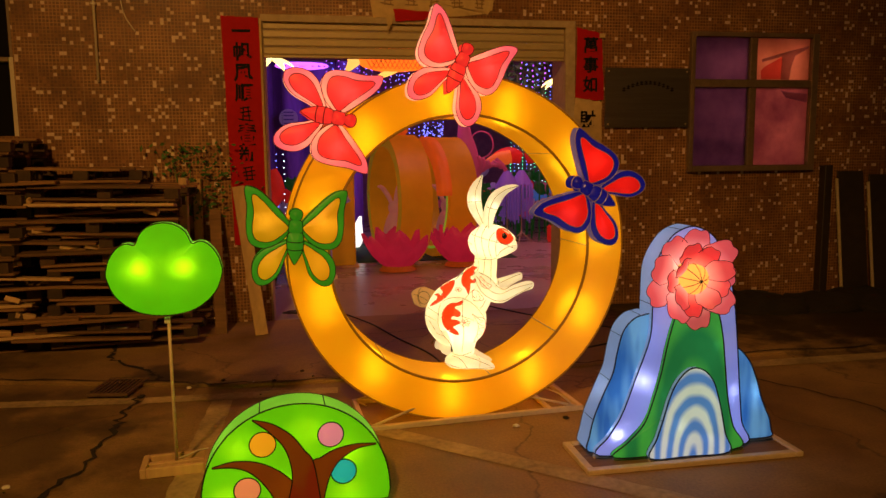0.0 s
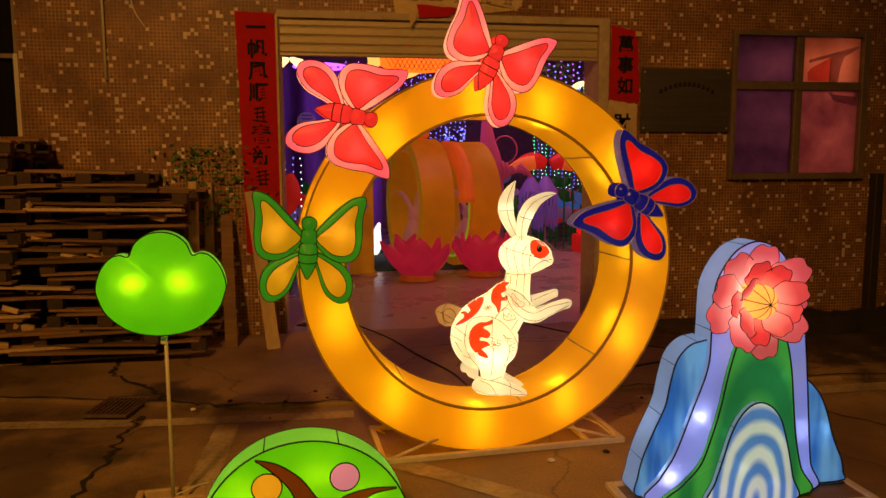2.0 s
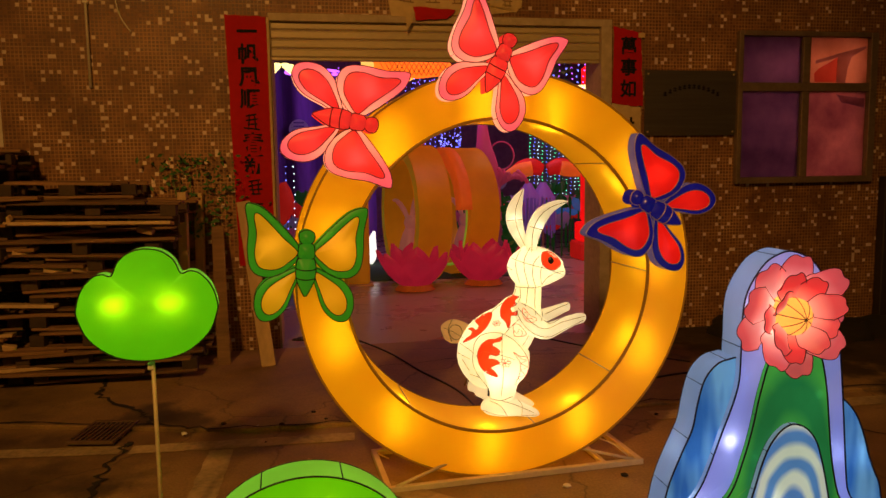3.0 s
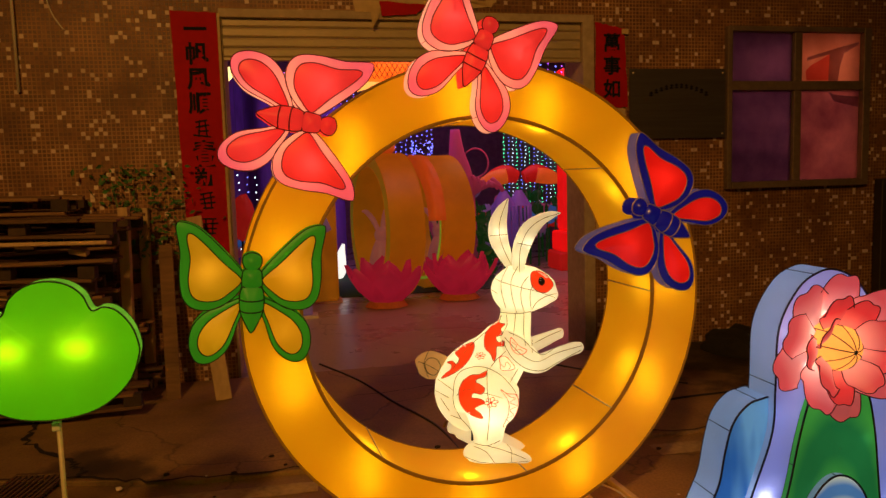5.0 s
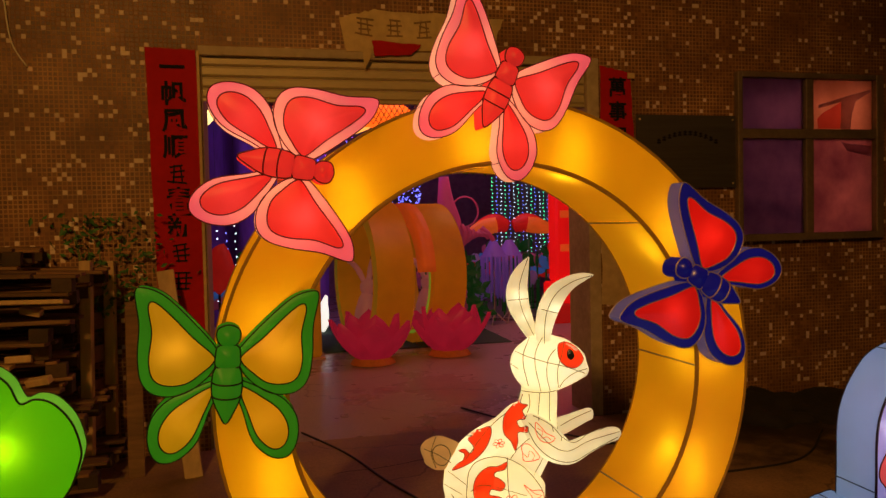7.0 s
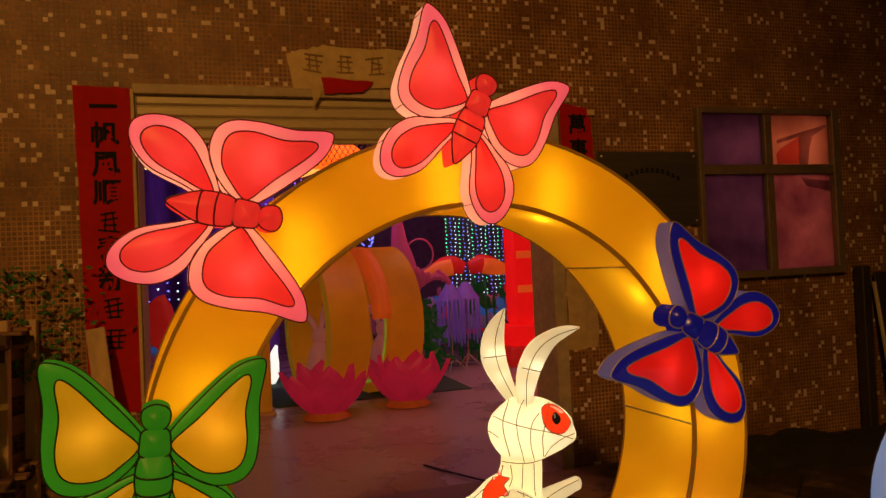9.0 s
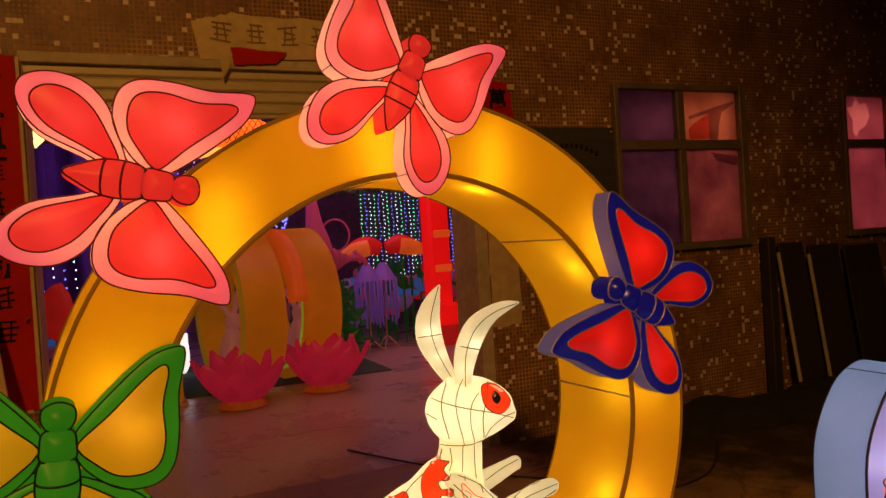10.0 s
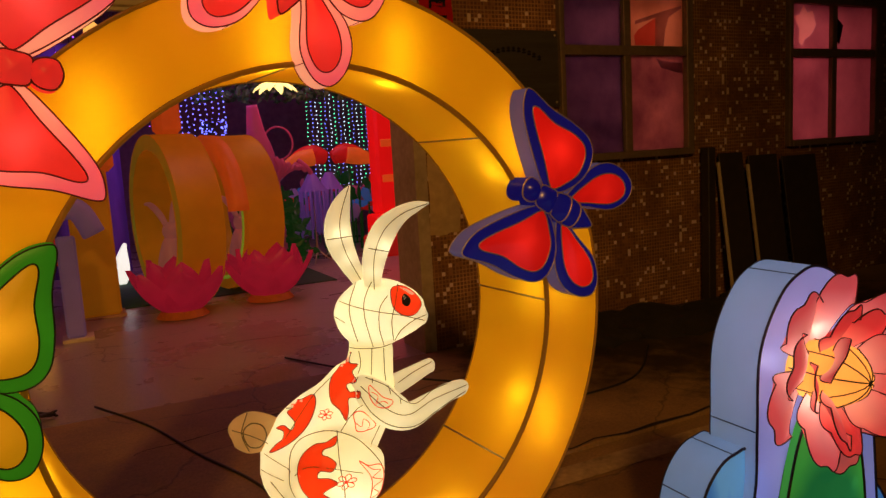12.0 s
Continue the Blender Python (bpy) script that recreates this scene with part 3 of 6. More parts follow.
plaque = thing("steel_plaque", pose(3.49, WALL - 0.02, 2.12), "dark brushed steel name plaque on the tiled wall", "plaque")
o = quad((-0.45, 0.295), (0.45, 0.295), (0.45, -0.295), (-0.45, -0.295), 8, 0.0)
part("plate", side_of(face_of(bmesh.new(), o, -0.012, 0.012, 6), o, -0.012, 0.004), M["steel_plate"], plaque)
for i in range(12):
    x = -0.26 + i * 0.047
    bm = bmesh.new()
    box(bm, (-0.016, -0.0265, -0.018), (0.016, -0.0185, -0.006))
    box(bm, (-0.014, -0.0265, 0.002), (0.016, -0.0185, 0.012))
    box(bm, (-0.003, -0.0267, -0.02), (0.004, -0.0187, 0.02))
    w = part("writing", bm, M["ink"], plaque)
    w.location = (x, 0, 0.15 - 1.0 * (x * x))
for x in (-0.42, 0.42):
    for z in (-0.26, 0.26):
        bm = bmesh.new()
        bmesh.ops.create_uvsphere(bm, u_segments=8, v_segments=5, radius=0.010)
        s = part("screw", bm, M["wire_gold"], plaque)
        s.location = (x, -0.013, z)


def pane_material(name, lo, hi, rough):
    m, nt, b = nodes_of(name)
    co = coords(nt, (1, 1, 1))
    n = add(nt, "ShaderNodeTexNoise", Scale=2.2, Detail=5.0, Roughness=0.6)
    nt.links.new(co, n.inputs[0])
    col = ramp(nt, n.outputs[0], [(0.3, lo), (0.7, hi)]).outputs[0]
    tr = nt.nodes.new("ShaderNodeBsdfTranslucent")
    nt.links.new(col, tr.inputs[0])
    nt.nodes.remove(b)
    gl = add(nt, "ShaderNodeBsdfGlossy", Roughness=rough)
    mx = nt.nodes.new("ShaderNodeMixShader")
    mx.inputs[0].default_value = 0.05
    nt.links.new(tr.outputs[0], mx.inputs[1])
    nt.links.new(gl.outputs[0], mx.inputs[2])
    nt.links.new(mx.outputs[0], nt.nodes["Material Output"].inputs[0])
    return m


# Pane colours carry the uneven glow of the room behind them.
M["pane"] = pane_material("dim_backlit_glass", (0.22, 0.17, 0.24), (0.50, 0.40, 0.46), 0.3)
M["pane_tan"] = pane_material("tan_backlit_glass", (0.62, 0.42, 0.22), (0.95, 0.74, 0.42), 0.3)
M["pane_b"] = pane_material("pink_backlit_glass", (0.36, 0.20, 0.20), (0.80, 0.58, 0.42), 0.3)
M["pane_c"] = pane_material("rose_backlit_glass", (0.55, 0.30, 0.33), (0.80, 0.50, 0.50), 0.3)
M["pane_red"] = pane_material("red_shape_on_glass", (0.70, 0.16, 0.18), (0.90, 0.30, 0.28), 0.5)
M["pane_patch"] = pane_material("thin_coral_paper", (0.85, 0.42, 0.30), (0.95, 0.58, 0.42), 0.6)


def window(name, x0, x1, z0, z1, label, bar_z, mats, group="windows of the facade"):
    w = thing(name, pose(0, WALL + 0.004, 0), label, "window", group, "structure")
    f = M["window_frame"]
    for nm, lo, hi in (("frame_bar", (x0, -0.06, z0), (x0 + 0.045, 0.03, z1)), ("frame_bar", (x1 - 0.075, -0.06, z0), (x1, 0.03, z1)), ("frame_bar", (x0 + 0.045, -0.06, z1 - 0.045), (x1 - 0.075, 0.03, z1)),
                       ("window_sill", (x0 + 0.045, -0.07, z0), (x1 - 0.075, 0.03, z0 + 0.06)), ("transom", (x0 + 0.045, -0.05, bar_z - 0.04), (x1 - 0.075, 0.03, bar_z + 0.04))):
        part(nm, solid(lo, hi, 0.004), f, w)
    xm = (x0 + x1 - 0.03) / 2
    for a, b in ((z0 + 0.06, bar_z - 0.04), (bar_z + 0.04, z1 - 0.045)):
        part("mullion", solid((xm - 0.04, -0.045, a), (xm + 0.035, 0.03, b), 0.004), f, w)
    k = 0
    for xa, xb in ((x0 + 0.045, xm - 0.04), (xm + 0.035, x1 - 0.075)):
        for a, b in ((z0 + 0.06, bar_z - 0.04), (bar_z + 0.04, z1 - 0.045)):
            part("pane", solid((xa, -0.004, a), (xb, 0.002, b)), M[mats[k]], w)
            k += 1
    return w


w1 = window("window_1", 3.95, 5.39, 1.37, 2.78, "brown framed four-pane window glowing dim purple and pink", 2.27, ["pane", "pane", "pane_b", "pane_tan"])
w2 = window("window_2", 6.655, 8.055, 1.37, 2.78, "brown framed window with a patched broken pink pane", 2.27, ["pane_c"] * 4)
o = [Vector((q[0] + 0.055, q[1])) for q in ((6.72, 2.62), (6.80, 2.64), (6.86, 2.73), (6.92, 2.66), (7.0, 2.68), (7.05, 2.55), (6.98, 2.45), (6.88, 2.40), (6.84, 2.34), (6.79, 2.38), (6.80, 2.50))]


def sheet(loops, y):
    """A thin sheet with its outline in the first loop and openings in the others."""
    bm = bmesh.new()
    edges = []
    for loop in loops:
        vs = [bm.verts.new((q[0], y, q[1])) for q in loop]
        edges += [bm.edges.new((vs[i], vs[(i + 1) % len(vs)])) for i in range(len(vs))]
    bmesh.ops.triangle_fill(bm, use_beauty=True, use_dissolve=False, edges=edges)
    return bm


# Pane opened under the patch, so that its single layer shows brighter.
broken = [c for c in w2.children if c.name.startswith("pane")][1]
double = sheet([[(6.70, 2.31), (7.30, 2.31), (7.30, 2.735), (6.70, 2.735)], o], -0.004)
more = bmesh.ops.duplicate(double, geom=double.verts[:] + double.edges[:] + double.faces[:])
for v in more["geom"]:
    if isinstance(v, bmesh.types.BMVert):
        v.co.y = 0.002
double.to_mesh(broken.data)
double.free()
bm = sheet([o], -0.001)
part("patch", bm, M["pane_patch"], w2, "torn bright paper patch")
# Flat black sheet stands in for the darkness of a hole.
bm = bmesh.new()
o = [Vector(q) for q in ((7.415, 2.62), (7.515, 2.55), (7.455, 2.36), (7.405, 2.40))]
face_of(bm, o, -0.008, 0.001, 2)
part("hole", bm, M["ink"], w2, "black broken hole in the pane")
# Flat overlays in front of the panes, tinting what shows through the glass.
part("cloth", sheet([[(4.76, 2.32), (4.98, 2.32), (5.01, 2.42), (4.99, 2.55), (4.90, 2.50), (4.80, 2.45), (4.75, 2.40)]], -0.012), M["pane_red"], w1, "flat red shape laid over the window pane")
part("cloth", sheet([[(4.98, 2.315), (5.08, 2.315), (5.10, 2.45), (5.14, 2.56), (5.29, 2.64), (5.29, 2.66), (5.05, 2.60), (4.76, 2.52), (4.76, 2.49), (4.99, 2.55)]], -0.016), M["pane"], w1, "flat dark shape laid over the window pane")
part("cloth", sheet([[(4.99, 2.21), (5.05, 2.13), (5.30, 2.08), (5.30, 2.17), (5.08, 2.19)]], -0.012), M["pane"], w1, "flat dark shape laid over the window pane")
w3 = thing("window_3", pose(0, WALL + 0.06, 0), "dark window with a pale frame beside the pallets", "window", "", "structure")
part("frame_bar", solid((-2.43, -0.05, 1.77), (-2.39, 0.03, 2.45), 0.004), M["pvc"], w3)
part("frame_bar", solid((-2.42, -0.05, 2.45), (-2.39, 0.03, 3.3), 0.004), M["window_frame"], w3)
part("transom", solid((-3.6, -0.05, 2.41), (-2.43, 0.03, 2.45), 0.004), M["window_frame"], w3)
part("pane", solid((-3.6, 0.0, 1.77), (-2.43, 0.006, 2.41)), M["night_glass"], w3)
part("pane", solid((-3.6, 0.0, 2.45), (-2.42, 0.006, 3.3)), M["night_glass"], w3)

pipe = thing("wall_conduit", pose(-1.70, WALL - 0.02, 0), "thin pale conduit running down the tiled wall", "conduit")
part("tube", tube(bmesh.new(), [(0, 0, 2.24), (0, 0, 3.2), (0, 0, 4.6)], 0.012, sides=8), M["pvc"], pipe)
part("clip", solid((-0.022, -0.014, 2.9), (0.022, 0.02, 2.92), 0.002), M["pvc"], pipe)
cable = thing("wall_cable", pose(0, WALL - 0.015, 0), "thin loose cable hanging on the tiled wall", "cable")
part("strand", tube(bmesh.new(), smooth_loop([(-1.55, 0, 3.6), (-1.50, 0, 3.2), (-1.46, 0, 2.85), (-1.37, 0, 2.68)], 6, False), 0.006), M["pvc"], cable)

# ---- hall shell behind the doorway ----
tagged(link("floor", solid((-9, 7.06, -0.3), (12, 18.2, 0.006)), M["hall_floor"]), "smooth worn concrete hall floor", "floor", kind="structure")
for nm, lo, hi in (("wall_north", (-4, 18, 0), (12, 18.2, 4.2)), ("wall_west", (-4.2, BACK, 0), (-4, 18.2, 4.2)), ("wall_east", (12, BACK, 0), (12.2, 18.2, 4.2))):
    tagged(link(nm, solid(lo, hi), M["hall_wall"]), "dark draped hall wall", "wall", kind="structure")
tagged(link("ceiling", solid((-4.2, BACK, 4.2), (12.2, 18.2, 4.4)), M["hall_wall"]), "dark hall ceiling", "ceiling", kind="structure")

# ---- ring lantern ----
RING = pose(0.979, 4.187, 1.010, 0, 0, 4.1)
RO, RI, DEEP = 1.009, 0.774, 0.40


def circle(r, n=96):
    return [Vector((r * math.cos(2 * math.pi * i / n), r * math.sin(2 * math.pi * i / n))) for i in range(n)]


def ring_lantern(m, label, ro, ri, deep, skins, wire, group="", base=True):
    t = thing("ring_lantern", m, label, "lantern", group)
    n = 96
    for nm, y, mat in (("front_cloth", 0.0, skins[0]), ("back_cloth", deep, skins[0])):
        bm = bmesh.new()
        rows = [[bm.verts.new((q.x, y, q.y)) for q in circle(r, n)] for r in (ro, (2 * ro + ri) / 3, (ro + 2 * ri) / 3, ri)]
        for a, b in zip(rows, rows[1:]):
            for j in range(n):
                bm.faces.new((a[j], a[(j + 1) % n], b[(j + 1) % n], b[j])).smooth = True
        part(nm, bm, mat, t)
    part("inner_band", side_of(bmesh.new(), circle(ri, n), 0.0, deep), skins[1], t)
    part("outer_band", side_of(bmesh.new(), circle(ro, n), 0.0, deep), skins[0], t)
    for r, y, w in ((ri + 0.004, -0.001, 0.0085), (ri, deep, 0.004), (ro - 0.003, 0.0, 0.006), (ro, deep, 0.005)):
        part("rim_wire", tube(bmesh.new(), [(q.x, y, q.y) for q in circle(r, n)], w, True, 6), M["trim_brown"] if base else wire, t)
    return t


ring = ring_lantern(RING, "large round amber silk ring lantern standing on a welded base", RO, RI, DEEP, (M["amber"], M["amber_in"]), M["wire"])
for deg in (46, 0, -42, -78, -128, -172, 140, 95):
    a = radians(deg)
    p = (math.cos(a) * (RI - 0.001), math.sin(a) * (RI - 0.001))
    part("joint_wire", tube(bmesh.new(), [(p[0], 0.0, p[1]), (p[0], DEEP, p[1])], 0.0035), M["wire_gold"], ring)
for i in range(11):
    a = radians(72 - i * 33.5)
    for dz in (-0.05, 0.05):
        bulb(ring, (math.cos(a) * 0.86, 0.075, math.sin(a) * 0.85 + dz), 0.33, WARM, 0.016)
# base frame
for lo, hi, nm in (((-0.62, -0.06, -1.012), (0.74, -0.03, -0.982), "base_bar"), ((-0.62, 0.43, -1.012), (0.74, 0.46, -0.982), "base_bar"), ((-0.62, -0.03, -1.012), (-0.59, 0.43, -0.982), "base_bar"), ((0.71, -0.03, -1.012), (0.74, 0.43, -0.982), "base_bar")):
    part(nm, solid(lo, hi, 0.003), M["paint_bar"], ring)
for x, d in ((0.71, -1), (-0.59, 1)):
    for y in (-0.045, 0.445):
        k = 0.08 if y > 0 else 0.03
        part("brace", tube(bmesh.new(), [(x + d * 0.02, y, -0.985), (x + d * 0.30, min(max(y, 0.01), 0.39), -0.985 + 0.07)], 0.008), M["paint_bar"], ring)
part("base_bar", solid((0.52, -0.03, -1.010), (0.545, 0.43, -0.985), 0.003), M["paint_bar"], ring)
part("wire_loop", tube(bmesh.new(), smooth_loop([(-0.55, 0.3, -0.98), (-0.62, 0.2, -0.9), (-0.5, 0.1, -0.86), (-0.42, 0.2, -0.95)], 6, False), 0.004), M["pvc"], ring, "loose white cable")
part("wire_loop", tube(bmesh.new(), smooth_loop([(0.52, 0.3, -0.98), (0.55, 0.15, -0.92), (0.62, 0.05, -0.93), (0.68, 0.0, -0.98)], 6, False), 0.004), M["pvc"], ring, "loose white cable")

# ---- butterfly lanterns ----
FORE = [(0.030, 0.072), (0.100, 0.155), (0.185, 0.234), (0.248, 0.257), (0.266, 0.238), (0.252, 0.150), (0.253, 0.055), (0.240, -0.022), (0.198, -0.060), (0.125, -0.058), (0.060, -0.012), (0.034, 0.030)]
HIND = [(0.034, -0.018), (0.110, -0.048), (0.172, -0.080), (0.212, -0.135), (0.217, -0.205), (0.190, -0.256), (0.138, -0.256), (0.082, -0.205), (0.050, -0.115), (0.030, -0.060)]


FORE_FIELD = [(0.042, 0.058), (0.102, 0.112), (0.172, 0.184), (0.214, 0.216), (0.228, 0.198), (0.216, 0.125), (0.222, 0.045), (0.210, -0.008), (0.176, -0.030), (0.118, -0.026), (0.068, 0.010), (0.042, 0.036)]
HIND_FIELD = [(0.044, -0.036), (0.105, -0.070), (0.155, -0.108), (0.184, -0.155), (0.186, -0.200), (0.166, -0.228), (0.134, -0.227), (0.094, -0.188), (0.062, -0.112), (0.044, -0.066)]


def butterfly(u, z, turn, size, label, rim, side, field, body, wire, thick=0.075, lift=0.072):
    m = RING @ pose(u, -lift, z, 0, turn, 0) @ Matrix.Diagonal((size, 1, size, 1))
    t = new("butterfly_lantern")
    t.matrix_world = m
    tagged(t, label, "lantern", "butterflies on the ring lantern")
    for sx in (1, -1):
        for pts, field_pts, nm in ((FORE, FORE_FIELD, "forewing"), (HIND, HIND_FIELD, "hindwing")):
            o = [Vector((q.x * sx, q.y)) for q in smooth_loop([Vector(p) for p in pts], 5)]
            bm = bmesh.new()
            inner = [Vector((q.x * sx, q.y)) for q in smooth_loop([Vector(p) for p in field_pts], 5)]
            n = len(o)
            a = [bm.verts.new((q.x, 0, q.y)) for q in o]
            mid = [bm.verts.new(((q.x + p.x) / 2, -0.008, (q.y + p.y) / 2)) for q, p in zip(o, inner)]
            b = [bm.verts.new((q.x, -0.006, q.y)) for q in inner]
            for g, h in ((a, mid), (mid, b)):
                for j in range(n):
                    bm.faces.new((g[j], g[(j + 1) % n], h[(j + 1) % n], h[j])).smooth = True
            wing = part(nm, bm, rim, t)
            part("side_cloth", side_of(bmesh.new(), o, 0.0, thick), side, wing)
            part("back_cloth", face_of(bmesh.new(), o, thick, 0.0, 1), side, wing)
            part("wing_field", face_of(bmesh.new(), inner, -0.006, 0.016, 4), field, wing, "bright cloth field of the wing")
            part("seam_wire", seam(o, -0.001, 0.0021), wire, wing)
            part("seam_wire", seam(o, thick, 0.002), wire, wing)
            part("seam_wire", seam(inner, -0.0075, 0.0021), wire, wing)
            for k in (0.36, 0.66):
                q = o[int(k * n)]
                part("joint_wire", tube(bmesh.new(), [(q.x, 0, q.y), (q.x, thick, q.y)], 0.0015, sides=4), wire, wing)
            c = middle(inner)
            bulb(t, (c.x, 0.022, c.y), 0.085 if nm == "forewing" else 0.032, (1, 0.85, 0.7), 0.014)
    for nm, pts, d in (("head", [(0, 0.150), (0.030, 0.138), (0.034, 0.112), (0.022, 0.090), (0, 0.084), (-0.022, 0.090), (-0.034, 0.112), (-0.030, 0.138)], 0.026),
                       ("thorax", [(0, 0.093), (0.030, 0.085), (0.036, 0.055), (0.034, 0.025), (0, 0.018), (-0.034, 0.025), (-0.036, 0.055), (-0.030, 0.085)], 0.024),
                       ("abdomen", [(0, 0.026), (0.034, 0.022), (0.044, -0.02), (0.040, -0.07), (0.020, -0.118), (0, -0.148), (-0.020, -0.118), (-0.040, -0.07), (-0.044, -0.02), (-0.034, 0.022)], 0.024)):
        o = smooth_loop([Vector(p) for p in pts], 4)
        bm = face_of(bmesh.new(), o, -0.010, d, 5)
        side_of(bm, o, -0.010, thick)
        seg = part(nm, bm, body, t)
        part("seam_wire", seam(o, -0.011, 0.0026), wire, seg)
        if nm == "abdomen":
            for z0 in (-0.020, -0.062):
                w = 0.0435 if z0 > -0.05 else 0.041
                part("seam_wire", tube(bmesh.new(), [(w * math.cos(a), -0.012 - d * math.sin(a) ** 1.0 * 0.95, z0 - 0.008 * math.sin(a)) for a in [math.pi * i / 8 for i in range(9)]], 0.0026), wire, seg)
    return t


butterfly(-0.767, 0.762, 101.0, 1.0, "coral red and pink silk butterfly lantern with maroon seams", M["pink_rim"], M["pink_side"], M["red_silk"], M["body_red"], M["wire_red"])
butterfly(-0.047, 1.023, 25.8, 1.0, "coral red and pink silk butterfly lantern atop the ring", M["pink_rim"], M["pink_side"], M["red_silk"], M["body_red"], M["wire_red"])
butterfly(0.777, 0.322, -60.5, 1.075, "royal blue and scarlet butterfly lantern with gold edges", M["blue_silk"], M["blue_side"], M["hot_red"], M["blue_silk"], M["wire_gold"])
butterfly(-0.962, 0.124, 3.9, 1.015, "green butterfly lantern with amber wing fields", M["green_silk"], M["green_silk"], M["amber_wing"], M["green_silk"], M["wire_black"])

# ---- rabbit lantern: one mesh ----
from mathutils.bvhtree import BVHTree


def rabbit():
    bm = bmesh.new()
    # One camera position in the rabbit's axes; limbs are placed to fit its view.
    sight = Vector((-0.076, -3.239, 0.536))

    def slid(x, z, y):
        """The place at depth y that lies in line with (x, z) of the middle plane."""
        return sight + (Vector((x, 0, z)) - sight) * ((y - sight.y) / -sight.y)

    def limb(points, radii, flat, sides=18, mat=0):
        path = smooth_loop([slid(p[0], p[1], p[2] if len(p) > 2 else 0.0) for p in points], 5, False)
        rr = smooth_loop([Vector((r, 0)) for r in radii], 5, False)
        tube(bm, path, [max(q.x, 0.002) for q in rr], False, sides, flat, mat)

    limb([(0.059, 0.031), (0.069, 0.031), (0.092, 0.03), (0.137, 0.027), (0.188, 0.026), (0.238, 0.026), (0.285, 0.02), (0.318, 0.013), (0.340, 0.008), (0.352, 0.008), (0.357, 0.009)], [0.008, 0.041, 0.072, 0.106, 0.113, 0.103, 0.083, 0.062, 0.040, 0.022, 0.005], (0.92, 1), 18)  # head and snout
    limb([(0.167, -0.03), (0.166, -0.094), (0.154, -0.159), (0.138, -0.223)], [0.067, 0.07, 0.08, 0.098], (0.92, 1), 18)  # neck
    limb([(0.163, -0.107), (0.144, -0.171), (0.091, -0.266), (0.007, -0.358), (-0.058, -0.428), (-0.048, -0.52), (-0.016, -0.587)], [0.046, 0.098, 0.131, 0.162, 0.154, 0.118, 0.064], (0.85, 1), 18)  # body
    limb([(-0.002, -0.329, -0.09), (0.01, -0.382, -0.1), (0.026, -0.456, -0.1), (0.04, -0.514, -0.1), (0.033, -0.583, -0.1), (0.032, -0.646, -0.1), (0.025, -0.708, -0.1)], [0.015, 0.093, 0.147, 0.129, 0.085, 0.067, 0.051], (0.62, 1), 18)  # haunch
    limb([(-0.081, -0.735, -0.1), (-0.06, -0.727, -0.1), (-0.011, -0.72, -0.1), (0.072, -0.725, -0.1), (0.149, -0.742, -0.1), (0.205, -0.757, -0.1), (0.226, -0.765, -0.1)], [0.008, 0.036, 0.051, 0.049, 0.033, 0.021, 0.005], (0.9, 1), 18)  # near foot
    limb([(-0.148, -0.622, 0.1), (-0.119, -0.604, 0.1), (-0.06, -0.613, 0.1), (0.021, -0.654, 0.1), (0.106, -0.691, 0.1), (0.17, -0.708, 0.1), (0.206, -0.717, 0.1)], [0.01, 0.046, 0.059, 0.062, 0.051, 0.033, 0.008], (0.9, 1), 18)  # far foot
    limb([(0.098, -0.186, -0.1), (0.121, -0.192, -0.115), (0.156, -0.229, -0.12), (0.208, -0.284, -0.12), (0.266, -0.312, -0.12), (0.333, -0.285, -0.115), (0.399, -0.255, -0.11), (0.45, -0.243, -0.11), (0.468, -0.241, -0.11)], [0.01, 0.036, 0.054, 0.059, 0.046, 0.036, 0.031, 0.026, 0.01], (0.85, 1), 14)  # near arm
    limb([(0.196, -0.243, 0.09), (0.247, -0.223, 0.1), (0.298, -0.203, 0.11), (0.342, -0.184, 0.11), (0.37, -0.174, 0.11), (0.38, -0.172, 0.11)], [0.041, 0.036, 0.031, 0.026, 0.023, 0.008], (0.85, 1), 14)  # far arm
    limb([(0.187, 0.094, -0.04), (0.185, 0.15, -0.05), (0.201, 0.226, -0.06), (0.235, 0.293, -0.07), (0.281, 0.334, -0.09), (0.331, 0.356, -0.11), (0.373, 0.364, -0.12)], [0.023, 0.031, 0.039, 0.039, 0.028, 0.018, 0.003], (0.5, 1), 14)  # near ear
    limb([(0.154, 0.126, 0.04), (0.123, 0.187, 0.05), (0.097, 0.259, 0.07), (0.096, 0.324, 0.08), (0.117, 0.386, 0.09), (0.143, 0.433, 0.1)], [0.023, 0.033, 0.044, 0.041, 0.026, 0.003], (0.5, 1), 14)  # far ear
    limb([(-0.288, -0.307, 0.03), (-0.275, -0.305, 0.03), (-0.234, -0.308, 0.03), (-0.196, -0.314, 0.03), (-0.15, -0.326, 0.03)], [0.008, 0.041, 0.064, 0.062, 0.051], (0.9, 1), 16, mat=3)  # tail
    tree = BVHTree.FromBMesh(bm)

    def front(x, z, lift):
        way = (Vector((x, 0, z)) - sight).normalized()
        hit = tree.ray_cast(sight, way)
        return None if hit[0] is None else hit[0] - way * lift

    def line(points, r=0.0015, mat=2, n=7, closed=False):
        run = []
        for q in smooth_loop([Vector(p) for p in points], n, closed) + ([Vector(points[0])] if closed else []):
            h = front(q.x, q.y, 0.0015)
            if h is None or (run and abs(h.y - run[-1].y) > 0.05):
                if len(run) > 2:
                    tube(bm, run, r, False, 4, mat=mat)
                run = []
            if h is not None:
                run.append(h)
        if len(run) > 2:
            tube(bm, run, r, False, 4, mat=mat)

